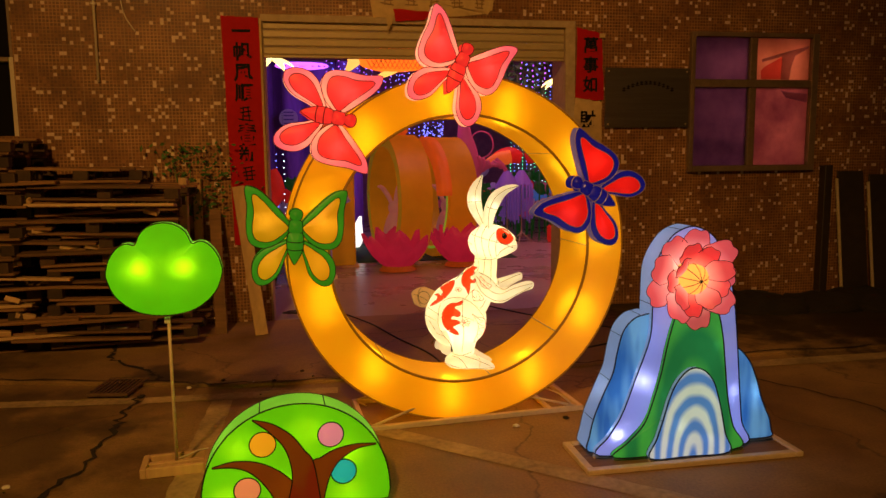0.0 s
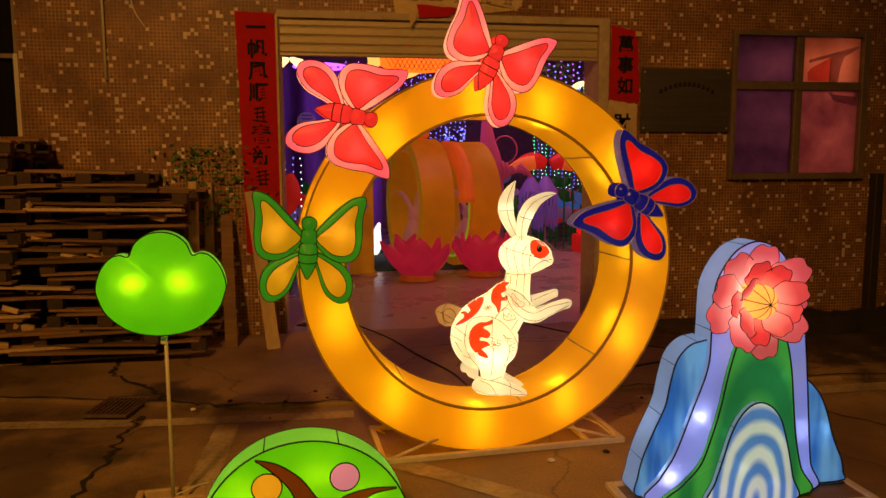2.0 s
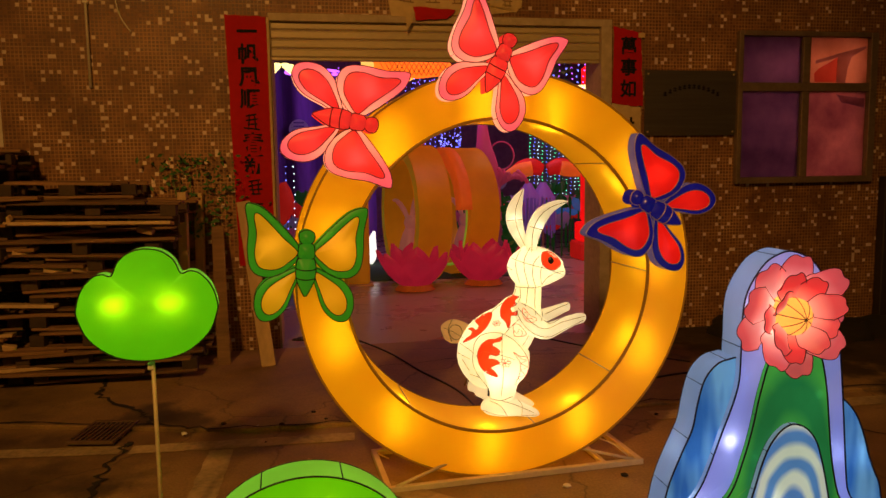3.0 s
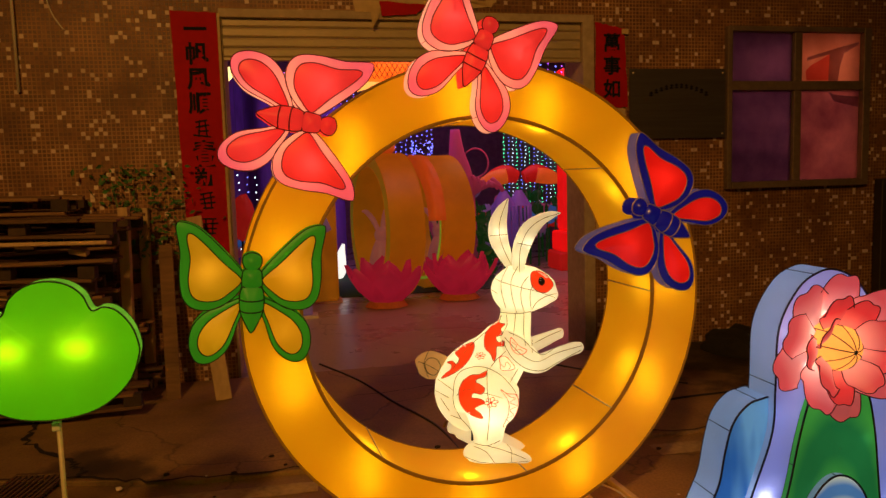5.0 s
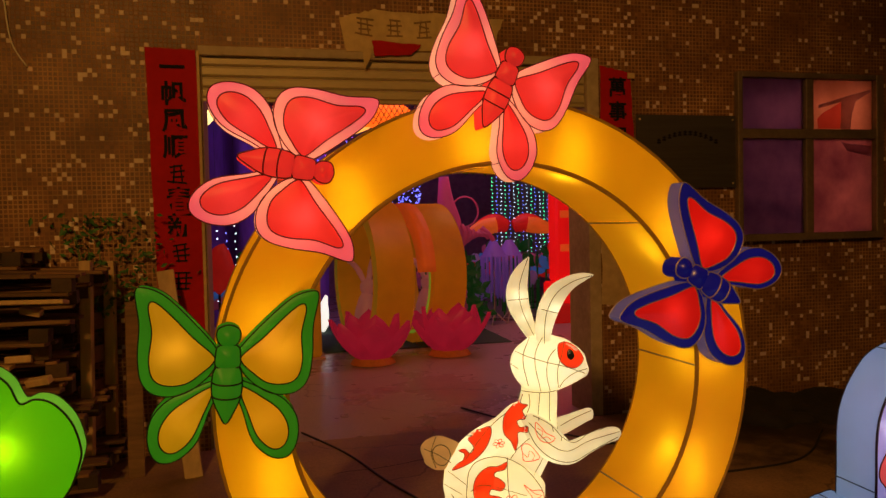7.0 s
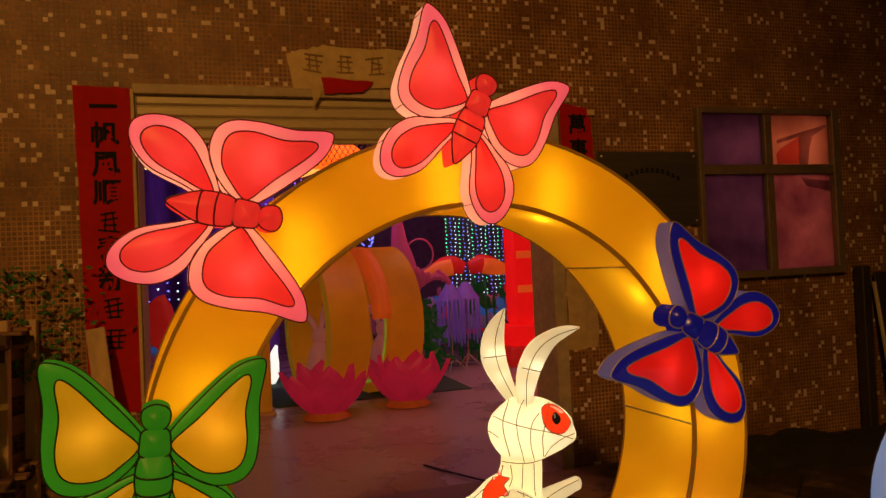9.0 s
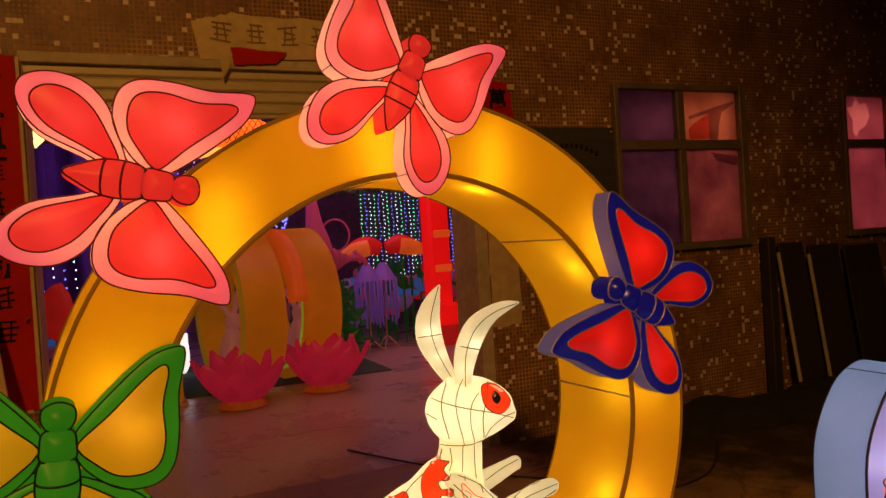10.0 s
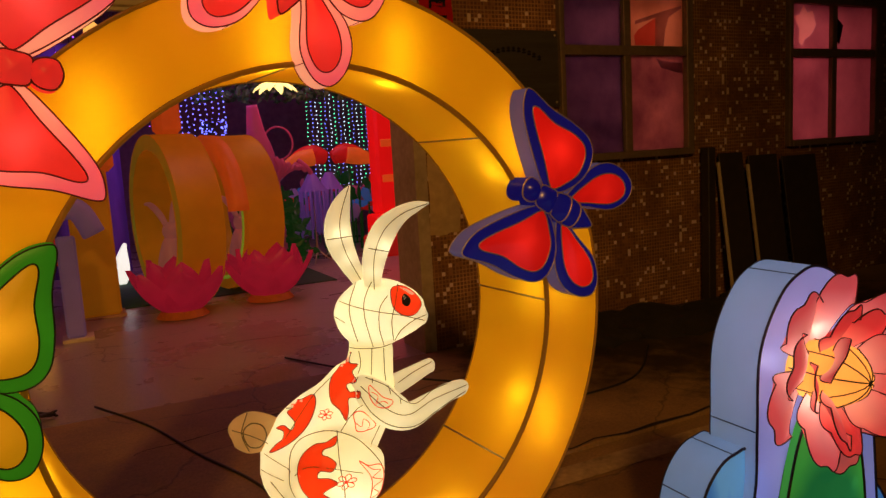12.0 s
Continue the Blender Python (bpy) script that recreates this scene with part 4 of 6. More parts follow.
    def patch(points, mat=1, edge=True):
        """Painted field: cells of a fine grid that fall inside the outline, laid on the cloth."""
        o = smooth_loop([Vector(p) for p in points], 5)
        flat_bm = bmesh.new()
        vs = [flat_bm.verts.new((q.x, 0, q.y)) for q in o]
        es = [flat_bm.edges.new((vs[i], vs[(i + 1) % len(vs)])) for i in range(len(vs))]
        bmesh.ops.triangle_fill(flat_bm, use_beauty=True, use_dissolve=False, edges=es)
        for _ in range(2):
            long = [e for e in flat_bm.edges if e.calc_length() > 0.012]
            bmesh.ops.subdivide_edges(flat_bm, edges=long, cuts=1)
            bmesh.ops.triangulate(flat_bm, faces=flat_bm.faces)
        made = {}
        for v in flat_bm.verts:
            h = front(v.co.x, v.co.z, 0.0025 if mat == 1 else 0.004)
            made[v] = bm.verts.new(h) if h else None
        for f in flat_bm.faces:
            vv = [made[v] for v in f.verts]
            if all(vv) and max(v.co.y for v in vv) - min(v.co.y for v in vv) < 0.06:
                g = bm.faces.new(vv)
                g.material_index, g.smooth = mat, True
        flat_bm.free()
        if edge:
            line(points, 0.0016, 4, 5, True)

    def lotus_mark(cx, cz, s):
        for k in range(6):
            a = radians(60 * k + 10)
            e = (cx + s * math.cos(a), cz + s * 0.75 * math.sin(a))
            line([(cx, cz), (cx + s * 0.7 * math.cos(a + 0.4), cz + s * 0.55 * math.sin(a + 0.4)), e, (cx + s * 0.7 * math.cos(a - 0.4), cz + s * 0.55 * math.sin(a - 0.4))], 0.0013, 1, 3, True)

    # red flame fields, eye, thin red drawings
    patch([(0.237, 0.088), (0.247, 0.106), (0.277, 0.107), (0.307, 0.089), (0.332, 0.058), (0.334, 0.035), (0.304, 0.01), (0.266, 0.018), (0.241, 0.045)])
    patch([(0.285, 0.082), (0.299, 0.066), (0.299, 0.051), (0.286, 0.041), (0.272, 0.052), (0.272, 0.072)], 4, False)
    patch([(0.277, 0.074), (0.282, 0.077), (0.284, 0.069), (0.279, 0.064)], 0, False)
    patch([(0.102, -0.088), (0.094, -0.121), (0.119, -0.129), (0.099, -0.15), (0.106, -0.176), (0.077, -0.188), (0.087, -0.212), (0.113, -0.207), (0.11, -0.23), (0.079, -0.232), (0.076, -0.268), (0.065, -0.299), (0.05, -0.265), (0.026, -0.236), (0.024, -0.194), (0.037, -0.159), (0.069, -0.126)])
    patch([(-0.107, -0.225), (-0.066, -0.221), (-0.027, -0.209), (-0.023, -0.238), (-0.047, -0.289), (-0.087, -0.33), (-0.133, -0.358), (-0.175, -0.373), (-0.154, -0.349), (-0.133, -0.334), (-0.127, -0.311), (-0.147, -0.3), (-0.124, -0.293), (-0.104, -0.309), (-0.091, -0.285), (-0.11, -0.256), (-0.092, -0.244), (-0.123, -0.246)])
    patch([(0.031, -0.343), (0.023, -0.369), (-0.011, -0.379), (-0.019, -0.394), (0.001, -0.405), (0.021, -0.427), (0.005, -0.45), (-0.03, -0.444), (-0.039, -0.465), (-0.005, -0.471), (0.02, -0.49), (-0.011, -0.505), (-0.027, -0.518), (-0.002, -0.54), (0.008, -0.564), (-0.028, -0.555), (-0.068, -0.528), (-0.093, -0.485), (-0.097, -0.432), (-0.078, -0.388), (-0.039, -0.36), (-0.003, -0.358)])
    line([(0.143, -0.192), (0.163, -0.211), (0.183, -0.234), (0.214, -0.251), (0.196, -0.269), (0.163, -0.263), (0.143, -0.231)], 0.0016, 1, 4, True)
    line([(0.148, -0.213), (0.168, -0.229), (0.16, -0.252), (0.183, -0.247), (0.198, -0.258)], 0.0012, 1, 4)
    line([(0.091, -0.282), (0.116, -0.277), (0.144, -0.304), (0.159, -0.333), (0.125, -0.343), (0.097, -0.339), (0.093, -0.313)], 0.0016, 1, 4, True)
    line([(0.093, -0.31), (0.113, -0.327), (0.121, -0.303), (0.139, -0.322), (0.131, -0.34)], 0.0012, 1, 4)
    line([(0.093, -0.431), (0.121, -0.45), (0.162, -0.456), (0.171, -0.496), (0.157, -0.551), (0.118, -0.595), (0.1, -0.603), (0.124, -0.55), (0.128, -0.49)], 0.0016, 1, 4, True)
    line([(0.111, -0.444), (0.136, -0.466), (0.161, -0.474), (0.133, -0.492), (0.166, -0.509), (0.132, -0.527), (0.15, -0.551), (0.119, -0.566), (0.126, -0.582)], 0.0013, 1, 4)
    # seams
    line([(0.134, 0.129), (0.108, 0.073), (0.105, 0.022), (0.123, -0.055)])
    line([(0.18, 0.13), (0.151, 0.072), (0.15, 0.009), (0.171, -0.079)])
    line([(0.227, 0.083), (0.198, 0.046), (0.192, -0.018), (0.206, -0.077)])
    line([(0.265, 0.113), (0.249, 0.057), (0.233, 0.001), (0.237, -0.065)])
    line([(0.06, 0.087), (0.113, 0.061), (0.188, 0.036), (0.263, 0.016), (0.344, -0.014)])
    line([(0.057, 0.031), (0.087, 0.01)])
    line([(0.351, 0.004), (0.308, -0.006), (0.263, -0.033), (0.242, -0.065)])
    line([(0.1, -0.075), (0.148, -0.081), (0.199, -0.082), (0.237, -0.073)])
    line([(0.125, -0.086), (0.127, -0.132), (0.108, -0.171)])
    line([(0.166, -0.084), (0.16, -0.146), (0.154, -0.185)])
    line([(0.204, -0.085), (0.202, -0.173), (0.209, -0.23)])
    line([(0.237, -0.086), (0.238, -0.174), (0.239, -0.264)])
    line([(-0.122, -0.432), (-0.111, -0.374), (-0.074, -0.335), (0.003, -0.322), (0.079, -0.352), (0.134, -0.406), (0.169, -0.467), (0.171, -0.525), (0.138, -0.603)])
    line([(-0.122, -0.432), (-0.122, -0.492), (-0.092, -0.559), (-0.05, -0.613), (-0.036, -0.68)])
    line([(0.034, -0.325), (0.032, -0.43), (0.04, -0.535), (0.026, -0.668)])
    line([(-0.108, -0.453), (-0.051, -0.428), (0.102, -0.471)])
    line([(-0.19, -0.377), (-0.127, -0.426), (-0.12, -0.439)])
    line([(-0.21, -0.424), (-0.141, -0.465)])
    line([(-0.138, -0.545), (-0.092, -0.564)])
    line([(-0.18, -0.465), (-0.143, -0.526)])
    line([(0.037, -0.159), (-0.02, -0.206), (-0.067, -0.257), (-0.125, -0.334)])
    line([(0.07, -0.3), (0.046, -0.33)])
    line([(0.068, -0.299), (0.119, -0.254)])
    line([(0.177, -0.328), (0.137, -0.395)])
    line([(-0.031, -0.68), (0.026, -0.692), (0.086, -0.669)])
    line([(-0.036, -0.693), (0.02, -0.721), (0.058, -0.775)])
    line([(0.028, -0.694), (0.098, -0.714), (0.2, -0.757)])
    line([(0.111, -0.683), (0.136, -0.715), (0.135, -0.777)])
    line([(-0.081, -0.74), (-0.007, -0.769), (0.096, -0.776), (0.221, -0.768)])
    line([(0.134, -0.166), (0.197, -0.201), (0.247, -0.254), (0.29, -0.273), (0.348, -0.241), (0.417, -0.219)])
    line([(0.105, -0.202), (0.144, -0.28), (0.207, -0.334), (0.283, -0.346), (0.36, -0.306), (0.457, -0.256)])
    line([(0.116, -0.191), (0.195, -0.276), (0.264, -0.304), (0.348, -0.267), (0.463, -0.236)])
    line([(0.252, -0.218), (0.311, -0.188), (0.37, -0.164)])
    line([(0.187, 0.105), (0.194, 0.211), (0.23, 0.291), (0.293, 0.339), (0.368, 0.362)])
    line([(0.177, 0.237), (0.241, 0.22)])
    line([(0.152, 0.136), (0.109, 0.238), (0.103, 0.327), (0.14, 0.431)])
    line([(0.059, 0.27), (0.135, 0.275)])
    line([(-0.247, -0.3), (-0.221, -0.277), (-0.188, -0.289), (-0.179, -0.325), (-0.203, -0.356), (-0.236, -0.345)], 0.0018, 2, 5, True)
    line([(-0.278, -0.292), (-0.227, -0.314), (-0.177, -0.346)])
    line([(-0.23, -0.246), (-0.252, -0.305), (-0.234, -0.366)])
    lotus_mark(0.004, -0.272, 0.023175)
    lotus_mark(0.048, -0.49, 0.033475)
    # wire feet that hold it to the ring
    tube(bm, [slid(-0.040, -0.585, -0.10), slid(-0.042, -0.665, -0.10)], 0.006, mat=4)
    tube(bm, [slid(-0.135, -0.53, 0.06), slid(-0.170, -0.60, 0.06)], 0.006, mat=5)
    return link("rabbit_lantern", bm, [M["cream"], M["paint_red"], M["seam_olive"], M["tan_tail"], M["wire_black"], M["rust"]])


rab = rabbit()
rab.matrix_world = RING @ pose(0.02, 0.20, 0.0, 0, 0, -17)
tagged(rab, "cream silk rabbit lantern with red flames standing inside the ring", "lantern")
for p, w in (((0.175, 0, 0.026), 0.24), ((0.002, 0, -0.371), 0.42), ((0.03, -0.09, -0.487), 0.36), ((0.046, -0.1, -0.727), 0.05), ((0.147, 0, -0.159), 0.06), ((0.217, -0.06, 0.248), 0.03), ((0.185, -0.05, 0.173), 0.016), ((0.102, 0.07, 0.276), 0.03), ((0.121, 0.05, 0.2), 0.016), ((0.195, -0.12, -0.276), 0.035), ((0.348, -0.115, -0.275), 0.022)):
    bulb(rab, p, w * 1.7, (1.0, 0.86, 0.6), 0.02)


# ---- cloud-shaped tree lantern on a pole ----
cloud = thing("cloud_lantern", pose(-0.594, 3.755, -0.004, 0, 0, 5), "lime green cloud-shaped lantern on a thin pole and timber base", "lantern")
o = smooth_loop([Vector(p) for p in ((-0.265, 1.03), (-0.262, 0.985), (-0.225, 0.90), (-0.13, 0.825), (0.0, 0.802), (0.13, 0.825), (0.225, 0.90), (0.262, 0.985), (0.265, 1.03), (0.245, 1.095), (0.205, 1.145), (0.165, 1.160), (0.130, 1.152), (0.105, 1.205), (0.06, 1.242), (0.0, 1.255), (-0.06, 1.242),
                                                     (-0.105, 1.205), (-0.130, 1.152), (-0.165, 1.160), (-0.205, 1.145), (-0.245, 1.095))], 4)
part("face_cloth", face_of(bmesh.new(), o, 0.0, 0.012, 6, Vector((0, 1.02))), M["lime"], cloud)
part("side_cloth", side_of(bmesh.new(), o, 0.0, 0.085), M["lime_side"], cloud)
part("back_cloth", face_of(bmesh.new(), o, 0.085, -0.02, 5, Vector((0, 1.02))), M["lime"], cloud)
part("seam_wire", seam(o, -0.001, 0.003), M["wire_black"], cloud)
part("seam_wire", seam(o, 0.085, 0.002), M["wire_black"], cloud)
part("pole", tube(bmesh.new(), [(0, 0.042, 0.03), (0.0, 0.042, 0.4), (0, 0.042, 0.81)], 0.0085, sides=8), M["paint_bar"], cloud, "pale thin steel pole")
part("tape", solid((-0.02, 0.03, 0.755), (0.006, 0.054, 0.785), 0.003), M["white_bit"], cloud)
for x in (-0.135, -0.105, 0.065, 0.095):
    bulb(cloud, (x, 0.026, 1.035), 0.12, (1.0, 0.95, 0.5), 0.012)
for lo, hi in (((-0.165, -0.06, 0.004), (-0.135, 0.13, 0.055)), ((0.135, -0.06, 0.004), (0.165, 0.13, 0.055)), ((-0.135, -0.06, 0.004), (0.135, -0.035, 0.055)), ((-0.135, 0.105, 0.004), (0.135, 0.13, 0.055)), ((-0.135, 0.025, 0.004), (0.135, 0.055, 0.045))):
    part("base_board", solid(lo, hi, 0.004), M["wood_pale"], cloud)
part("cord", tube(bmesh.new(), smooth_loop([(0, 0.045, 0.05), (0.05, 0.07, 0.055), (0.10, 0.10, 0.062), (0.15, 0.12, 0.06)], 5, False), 0.004), M["pvc"], cloud)

# ---- half-round tree lantern ----
dome = thing("tree_lantern", pose(0.017, 3.2, 0.0, 0, 0, 3), "green half-round lantern with a brown tree and coloured fruit", "lantern")
R = 0.41
o = [Vector((R * math.cos(a) * (1.0 if math.sin(a) > 0 else 1), 0.06 + 0.435 * math.sin(a) ** 0.92)) for a in [math.pi * i / 40 for i in range(41)]]
o += [Vector((-0.40, 0.02)), Vector((-0.2, 0.0)), Vector((0.2, 0.0)), Vector((0.40, 0.02))]
part("face_cloth", face_of(bmesh.new(), o, 0.0, 0.02, 6, Vector((0, 0.2))), M["lime"], dome)
part("side_cloth", side_of(bmesh.new(), o, 0.0, 0.15), M["lime_side"], dome)
part("back_cloth", face_of(bmesh.new(), o, 0.15, -0.01, 4, Vector((0, 0.2))), M["lime"], dome)
part("seam_wire", seam(o, -0.001, 0.0035), M["wire_black"], dome)
part("seam_wire", seam(o, 0.15, 0.002), M["wire_black"], dome)
for a in (1.25, 1.95):
    p = (R * math.cos(a), 0.06 + 0.435 * math.sin(a) ** 0.92 + 0.001)
    part("joint_wire", tube(bmesh.new(), [(p[0], 0, p[1]), (p[0], 0.15, p[1])], 0.0025), M["wire_black"], dome)


def ribbon(name, left_edge, right_edge, y, mat, parent, wire):
    a, b = smooth_loop([Vector(p) for p in left_edge], 6, False), smooth_loop([Vector(p) for p in right_edge], 6, False)
    bm = bmesh.new()
    n = min(len(a), len(b))
    va = [bm.verts.new((p.x, y, p.y)) for p in a[:n]]
    vm = [bm.verts.new(((p.x + q.x) / 2, y - 0.006, (p.y + q.y) / 2)) for p, q in zip(a, b)][:n]
    vb = [bm.verts.new((p.x, y, p.y)) for p in b[:n]]
    for g, h in ((va, vm), (vm, vb)):
        for i in range(n - 1):
            bm.faces.new((g[i], g[i + 1], h[i + 1], h[i])).smooth = True
    ob = part(name, bm, mat, parent)
    for line in (a, b):
        part("seam_wire", tube(bmesh.new(), [(p.x, y - 0.003, p.y) for p in line], 0.0028, False, 5), wire, ob)
    return ob


ribbon("branch", [(-0.182, 0.452), (-0.12, 0.40), (-0.06, 0.33), (-0.03, 0.25), (-0.025, 0.16), (-0.06, 0.02)], [(-0.182, 0.455), (-0.10, 0.43), (-0.02, 0.37), (0.03, 0.30), (0.07, 0.235), (0.10, 0.02)], -0.042, M["branch"], dome, M["wire_black"])
ribbon("branch", [(0.345, 0.297), (0.25, 0.302), (0.16, 0.285), (0.10, 0.255), (0.06, 0.235), (0.02, 0.10)], [(0.345, 0.292), (0.26, 0.28), (0.185, 0.235), (0.145, 0.18), (0.12, 0.11), (0.10, 0.02)], -0.034, M["branch"], dome, M["wire_black"])
ribbon("branch", [(-0.355, 0.255), (-0.27, 0.272), (-0.18, 0.262), (-0.10, 0.225), (-0.03, 0.165), (0.03, 0.08)], [(-0.355, 0.25), (-0.27, 0.245), (-0.20, 0.215), (-0.14, 0.15), (-0.10, 0.08), (-0.07, 0.02)], -0.026, M["branch"], dome, M["wire_black"])
for x, z, mat, nm in ((-0.143, 0.333, "ball_orange", "orange"), (0.148, 0.350, "ball_pink", "pink"), (0.200, 0.175, "ball_blue", "turquoise"), (-0.215, 0.135, "ball_salmon", "salmon")):
    c = [Vector((x + 0.056 * math.cos(a), z + 0.056 * math.sin(a))) for a in [2 * math.pi * i / 28 for i in range(28)]]
    f = part("fruit", face_of(bmesh.new(), c, -0.020, 0.014, 3), M[mat], dome, "round %s cloth fruit" % nm)
    part("seam_wire", seam(c, -0.022, 0.0028), M["wire_black"], f)
for x, z in ((-0.24, 0.31), (0.05, 0.36), (0.24, 0.25), (-0.05, 0.12), (0.22, 0.08), (-0.30, 0.1)):
    bulb(dome, (x, 0.05, z), 0.15, (1.0, 0.9, 0.4), 0.012)

# ---- mountain lantern with a flower ----
mount = thing("mountain_lantern", pose(0, 0, 0), "layered blue, lilac and green mountain lantern with a pink flower", "lantern")


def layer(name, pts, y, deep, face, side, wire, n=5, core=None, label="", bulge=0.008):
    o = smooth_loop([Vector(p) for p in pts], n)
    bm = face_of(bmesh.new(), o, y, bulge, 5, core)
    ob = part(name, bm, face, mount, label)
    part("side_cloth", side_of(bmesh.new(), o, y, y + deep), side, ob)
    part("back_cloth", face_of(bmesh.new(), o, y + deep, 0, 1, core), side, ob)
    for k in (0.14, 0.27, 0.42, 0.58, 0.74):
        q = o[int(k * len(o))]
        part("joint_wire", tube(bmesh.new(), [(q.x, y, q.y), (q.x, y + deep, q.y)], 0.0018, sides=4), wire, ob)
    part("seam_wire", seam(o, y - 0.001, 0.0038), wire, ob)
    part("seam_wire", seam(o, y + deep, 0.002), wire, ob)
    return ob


# Layer outlines are scaled about the camera's eye, to fit its view.
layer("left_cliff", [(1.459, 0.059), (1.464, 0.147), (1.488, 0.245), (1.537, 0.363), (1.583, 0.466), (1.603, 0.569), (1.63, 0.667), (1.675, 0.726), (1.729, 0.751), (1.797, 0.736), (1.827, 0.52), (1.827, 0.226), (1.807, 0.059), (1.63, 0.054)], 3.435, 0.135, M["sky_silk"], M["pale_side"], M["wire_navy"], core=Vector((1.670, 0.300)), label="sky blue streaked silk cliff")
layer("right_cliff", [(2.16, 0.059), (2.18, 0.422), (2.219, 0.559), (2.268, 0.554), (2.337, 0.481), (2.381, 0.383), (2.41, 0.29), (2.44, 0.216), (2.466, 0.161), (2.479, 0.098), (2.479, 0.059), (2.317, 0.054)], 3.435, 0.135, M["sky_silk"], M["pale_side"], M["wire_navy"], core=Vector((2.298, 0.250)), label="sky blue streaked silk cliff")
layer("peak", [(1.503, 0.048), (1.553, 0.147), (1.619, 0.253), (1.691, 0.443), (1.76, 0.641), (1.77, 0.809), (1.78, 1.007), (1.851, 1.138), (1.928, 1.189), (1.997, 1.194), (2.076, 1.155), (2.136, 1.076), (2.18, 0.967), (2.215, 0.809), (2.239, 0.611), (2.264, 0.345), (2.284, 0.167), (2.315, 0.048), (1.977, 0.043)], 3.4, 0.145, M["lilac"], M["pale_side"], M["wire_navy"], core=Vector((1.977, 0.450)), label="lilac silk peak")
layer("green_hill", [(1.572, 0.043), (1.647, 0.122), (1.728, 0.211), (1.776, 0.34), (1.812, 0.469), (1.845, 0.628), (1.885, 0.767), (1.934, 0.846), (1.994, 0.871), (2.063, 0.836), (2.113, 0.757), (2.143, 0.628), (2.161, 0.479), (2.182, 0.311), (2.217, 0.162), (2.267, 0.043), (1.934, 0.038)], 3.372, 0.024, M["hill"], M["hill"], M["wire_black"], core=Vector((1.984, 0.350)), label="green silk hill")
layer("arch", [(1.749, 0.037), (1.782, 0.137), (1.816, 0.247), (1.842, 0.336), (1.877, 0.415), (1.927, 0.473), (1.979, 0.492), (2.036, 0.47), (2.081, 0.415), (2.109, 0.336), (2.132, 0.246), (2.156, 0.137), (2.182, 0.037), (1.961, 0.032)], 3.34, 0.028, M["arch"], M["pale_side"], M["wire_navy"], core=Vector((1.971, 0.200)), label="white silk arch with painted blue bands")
for p, w in (((1.60, 3.50, 0.35), 0.10), ((1.735, 3.425, 0.42), 0.16), ((1.60, 3.425, 0.15), 0.16), ((1.80, 3.46, 0.70), 0.10), ((2.235, 3.43, 0.33), 0.09), ((2.40, 3.48, 0.30), 0.14), ((2.26, 3.44, 0.15), 0.03), ((2.11, 3.386, 0.60), 0.012), ((1.83, 3.388, 0.35), 0.010), ((1.90, 3.358, 0.2), 0.014), ((2.06, 3.358, 0.12), 0.014), ((2.0, 3.47, 1.0), 0.16)):
    bulb(mount, p, w, (0.95, 0.95, 1.0), 0.012)
for lo, hi in (((1.40, 3.285, 0.0), (2.53, 3.325, 0.028)), ((1.44, 3.62, 0.0), (2.57, 3.66, 0.028)), ((1.40, 3.325, 0.0), (1.44, 3.66, 0.028)), ((2.53, 3.285, 0.0), (2.57, 3.62, 0.028))):
    part("base_bar", solid(lo, hi, 0.004), M["paint_bar"], mount)
part("base_board", solid((1.44, 3.325, 0.004), (2.53, 3.62, 0.018)), M["wood"], mount)
# Pale strips stand in for light that leaks out below the cloth.
for lo, hi in (((1.75, 3.35, 0.012), (2.20, 3.37, 0.032)), ((1.58, 3.395, 0.012), (1.75, 3.415, 0.034)), ((2.2, 3.395, 0.012), (2.30, 3.415, 0.034)), ((1.49, 3.44, 0.012), (1.58, 3.46, 0.034)), ((2.30, 3.49, 0.012), (2.53, 3.51, 0.034))):
    part("foot_strip", solid(lo, hi, 0.003), M["pvc"], mount, "pale strip for the light leaking under the cloth")


def petal(parent, r0, r1, width, turn, tilt, mat, cup=0.03, y=0.0, notch=0.07):
    """One cupped heart-shaped petal, standing off the flower's middle."""
    bm = bmesh.new()
    n, k = 8, 15
    rows = []
    for i in range(n + 1):
        u = i / n
        w = width * (0.34 + 0.66 * math.sin(math.pi / 2 * min(1.0, u * 1.25)))
        row = []
        for j in range(k):
            s = j / (k - 1) * 2 - 1
            reach = 1 - 0.42 * abs(s) ** 3.2 - notch * math.exp(-(s / 0.24) ** 2)
            z = r0 + (r1 - r0) * u * (1 - u + u * reach)
            row.append(bm.verts.new((s * w * (1 - 0.10 * u * s * s), -cup * (1 - s * s) * math.sin(math.pi * u * 0.8) - 0.035 * u * u, z)))
        rows.append(row)
    for a, b in zip(rows, rows[1:]):
        for j in range(k - 1):
            bm.faces.new((a[j], a[j + 1], b[j + 1], b[j])).smooth = True
    loop = [row[0].co.copy() for row in rows] + [v.co.copy() for v in rows[-1][1:-1]] + [row[-1].co.copy() for row in reversed(rows)]
    ob = part("petal", bm, mat, parent)
    ob.matrix_local = pose(0, y, 0, 0, turn, 0) @ pose(0, 0, 0, tilt, 0, 0)
    part("edge_wire", tube(bmesh.new(), loop, 0.0019, False, 4), M["wire_petal"], ob)
    return ob


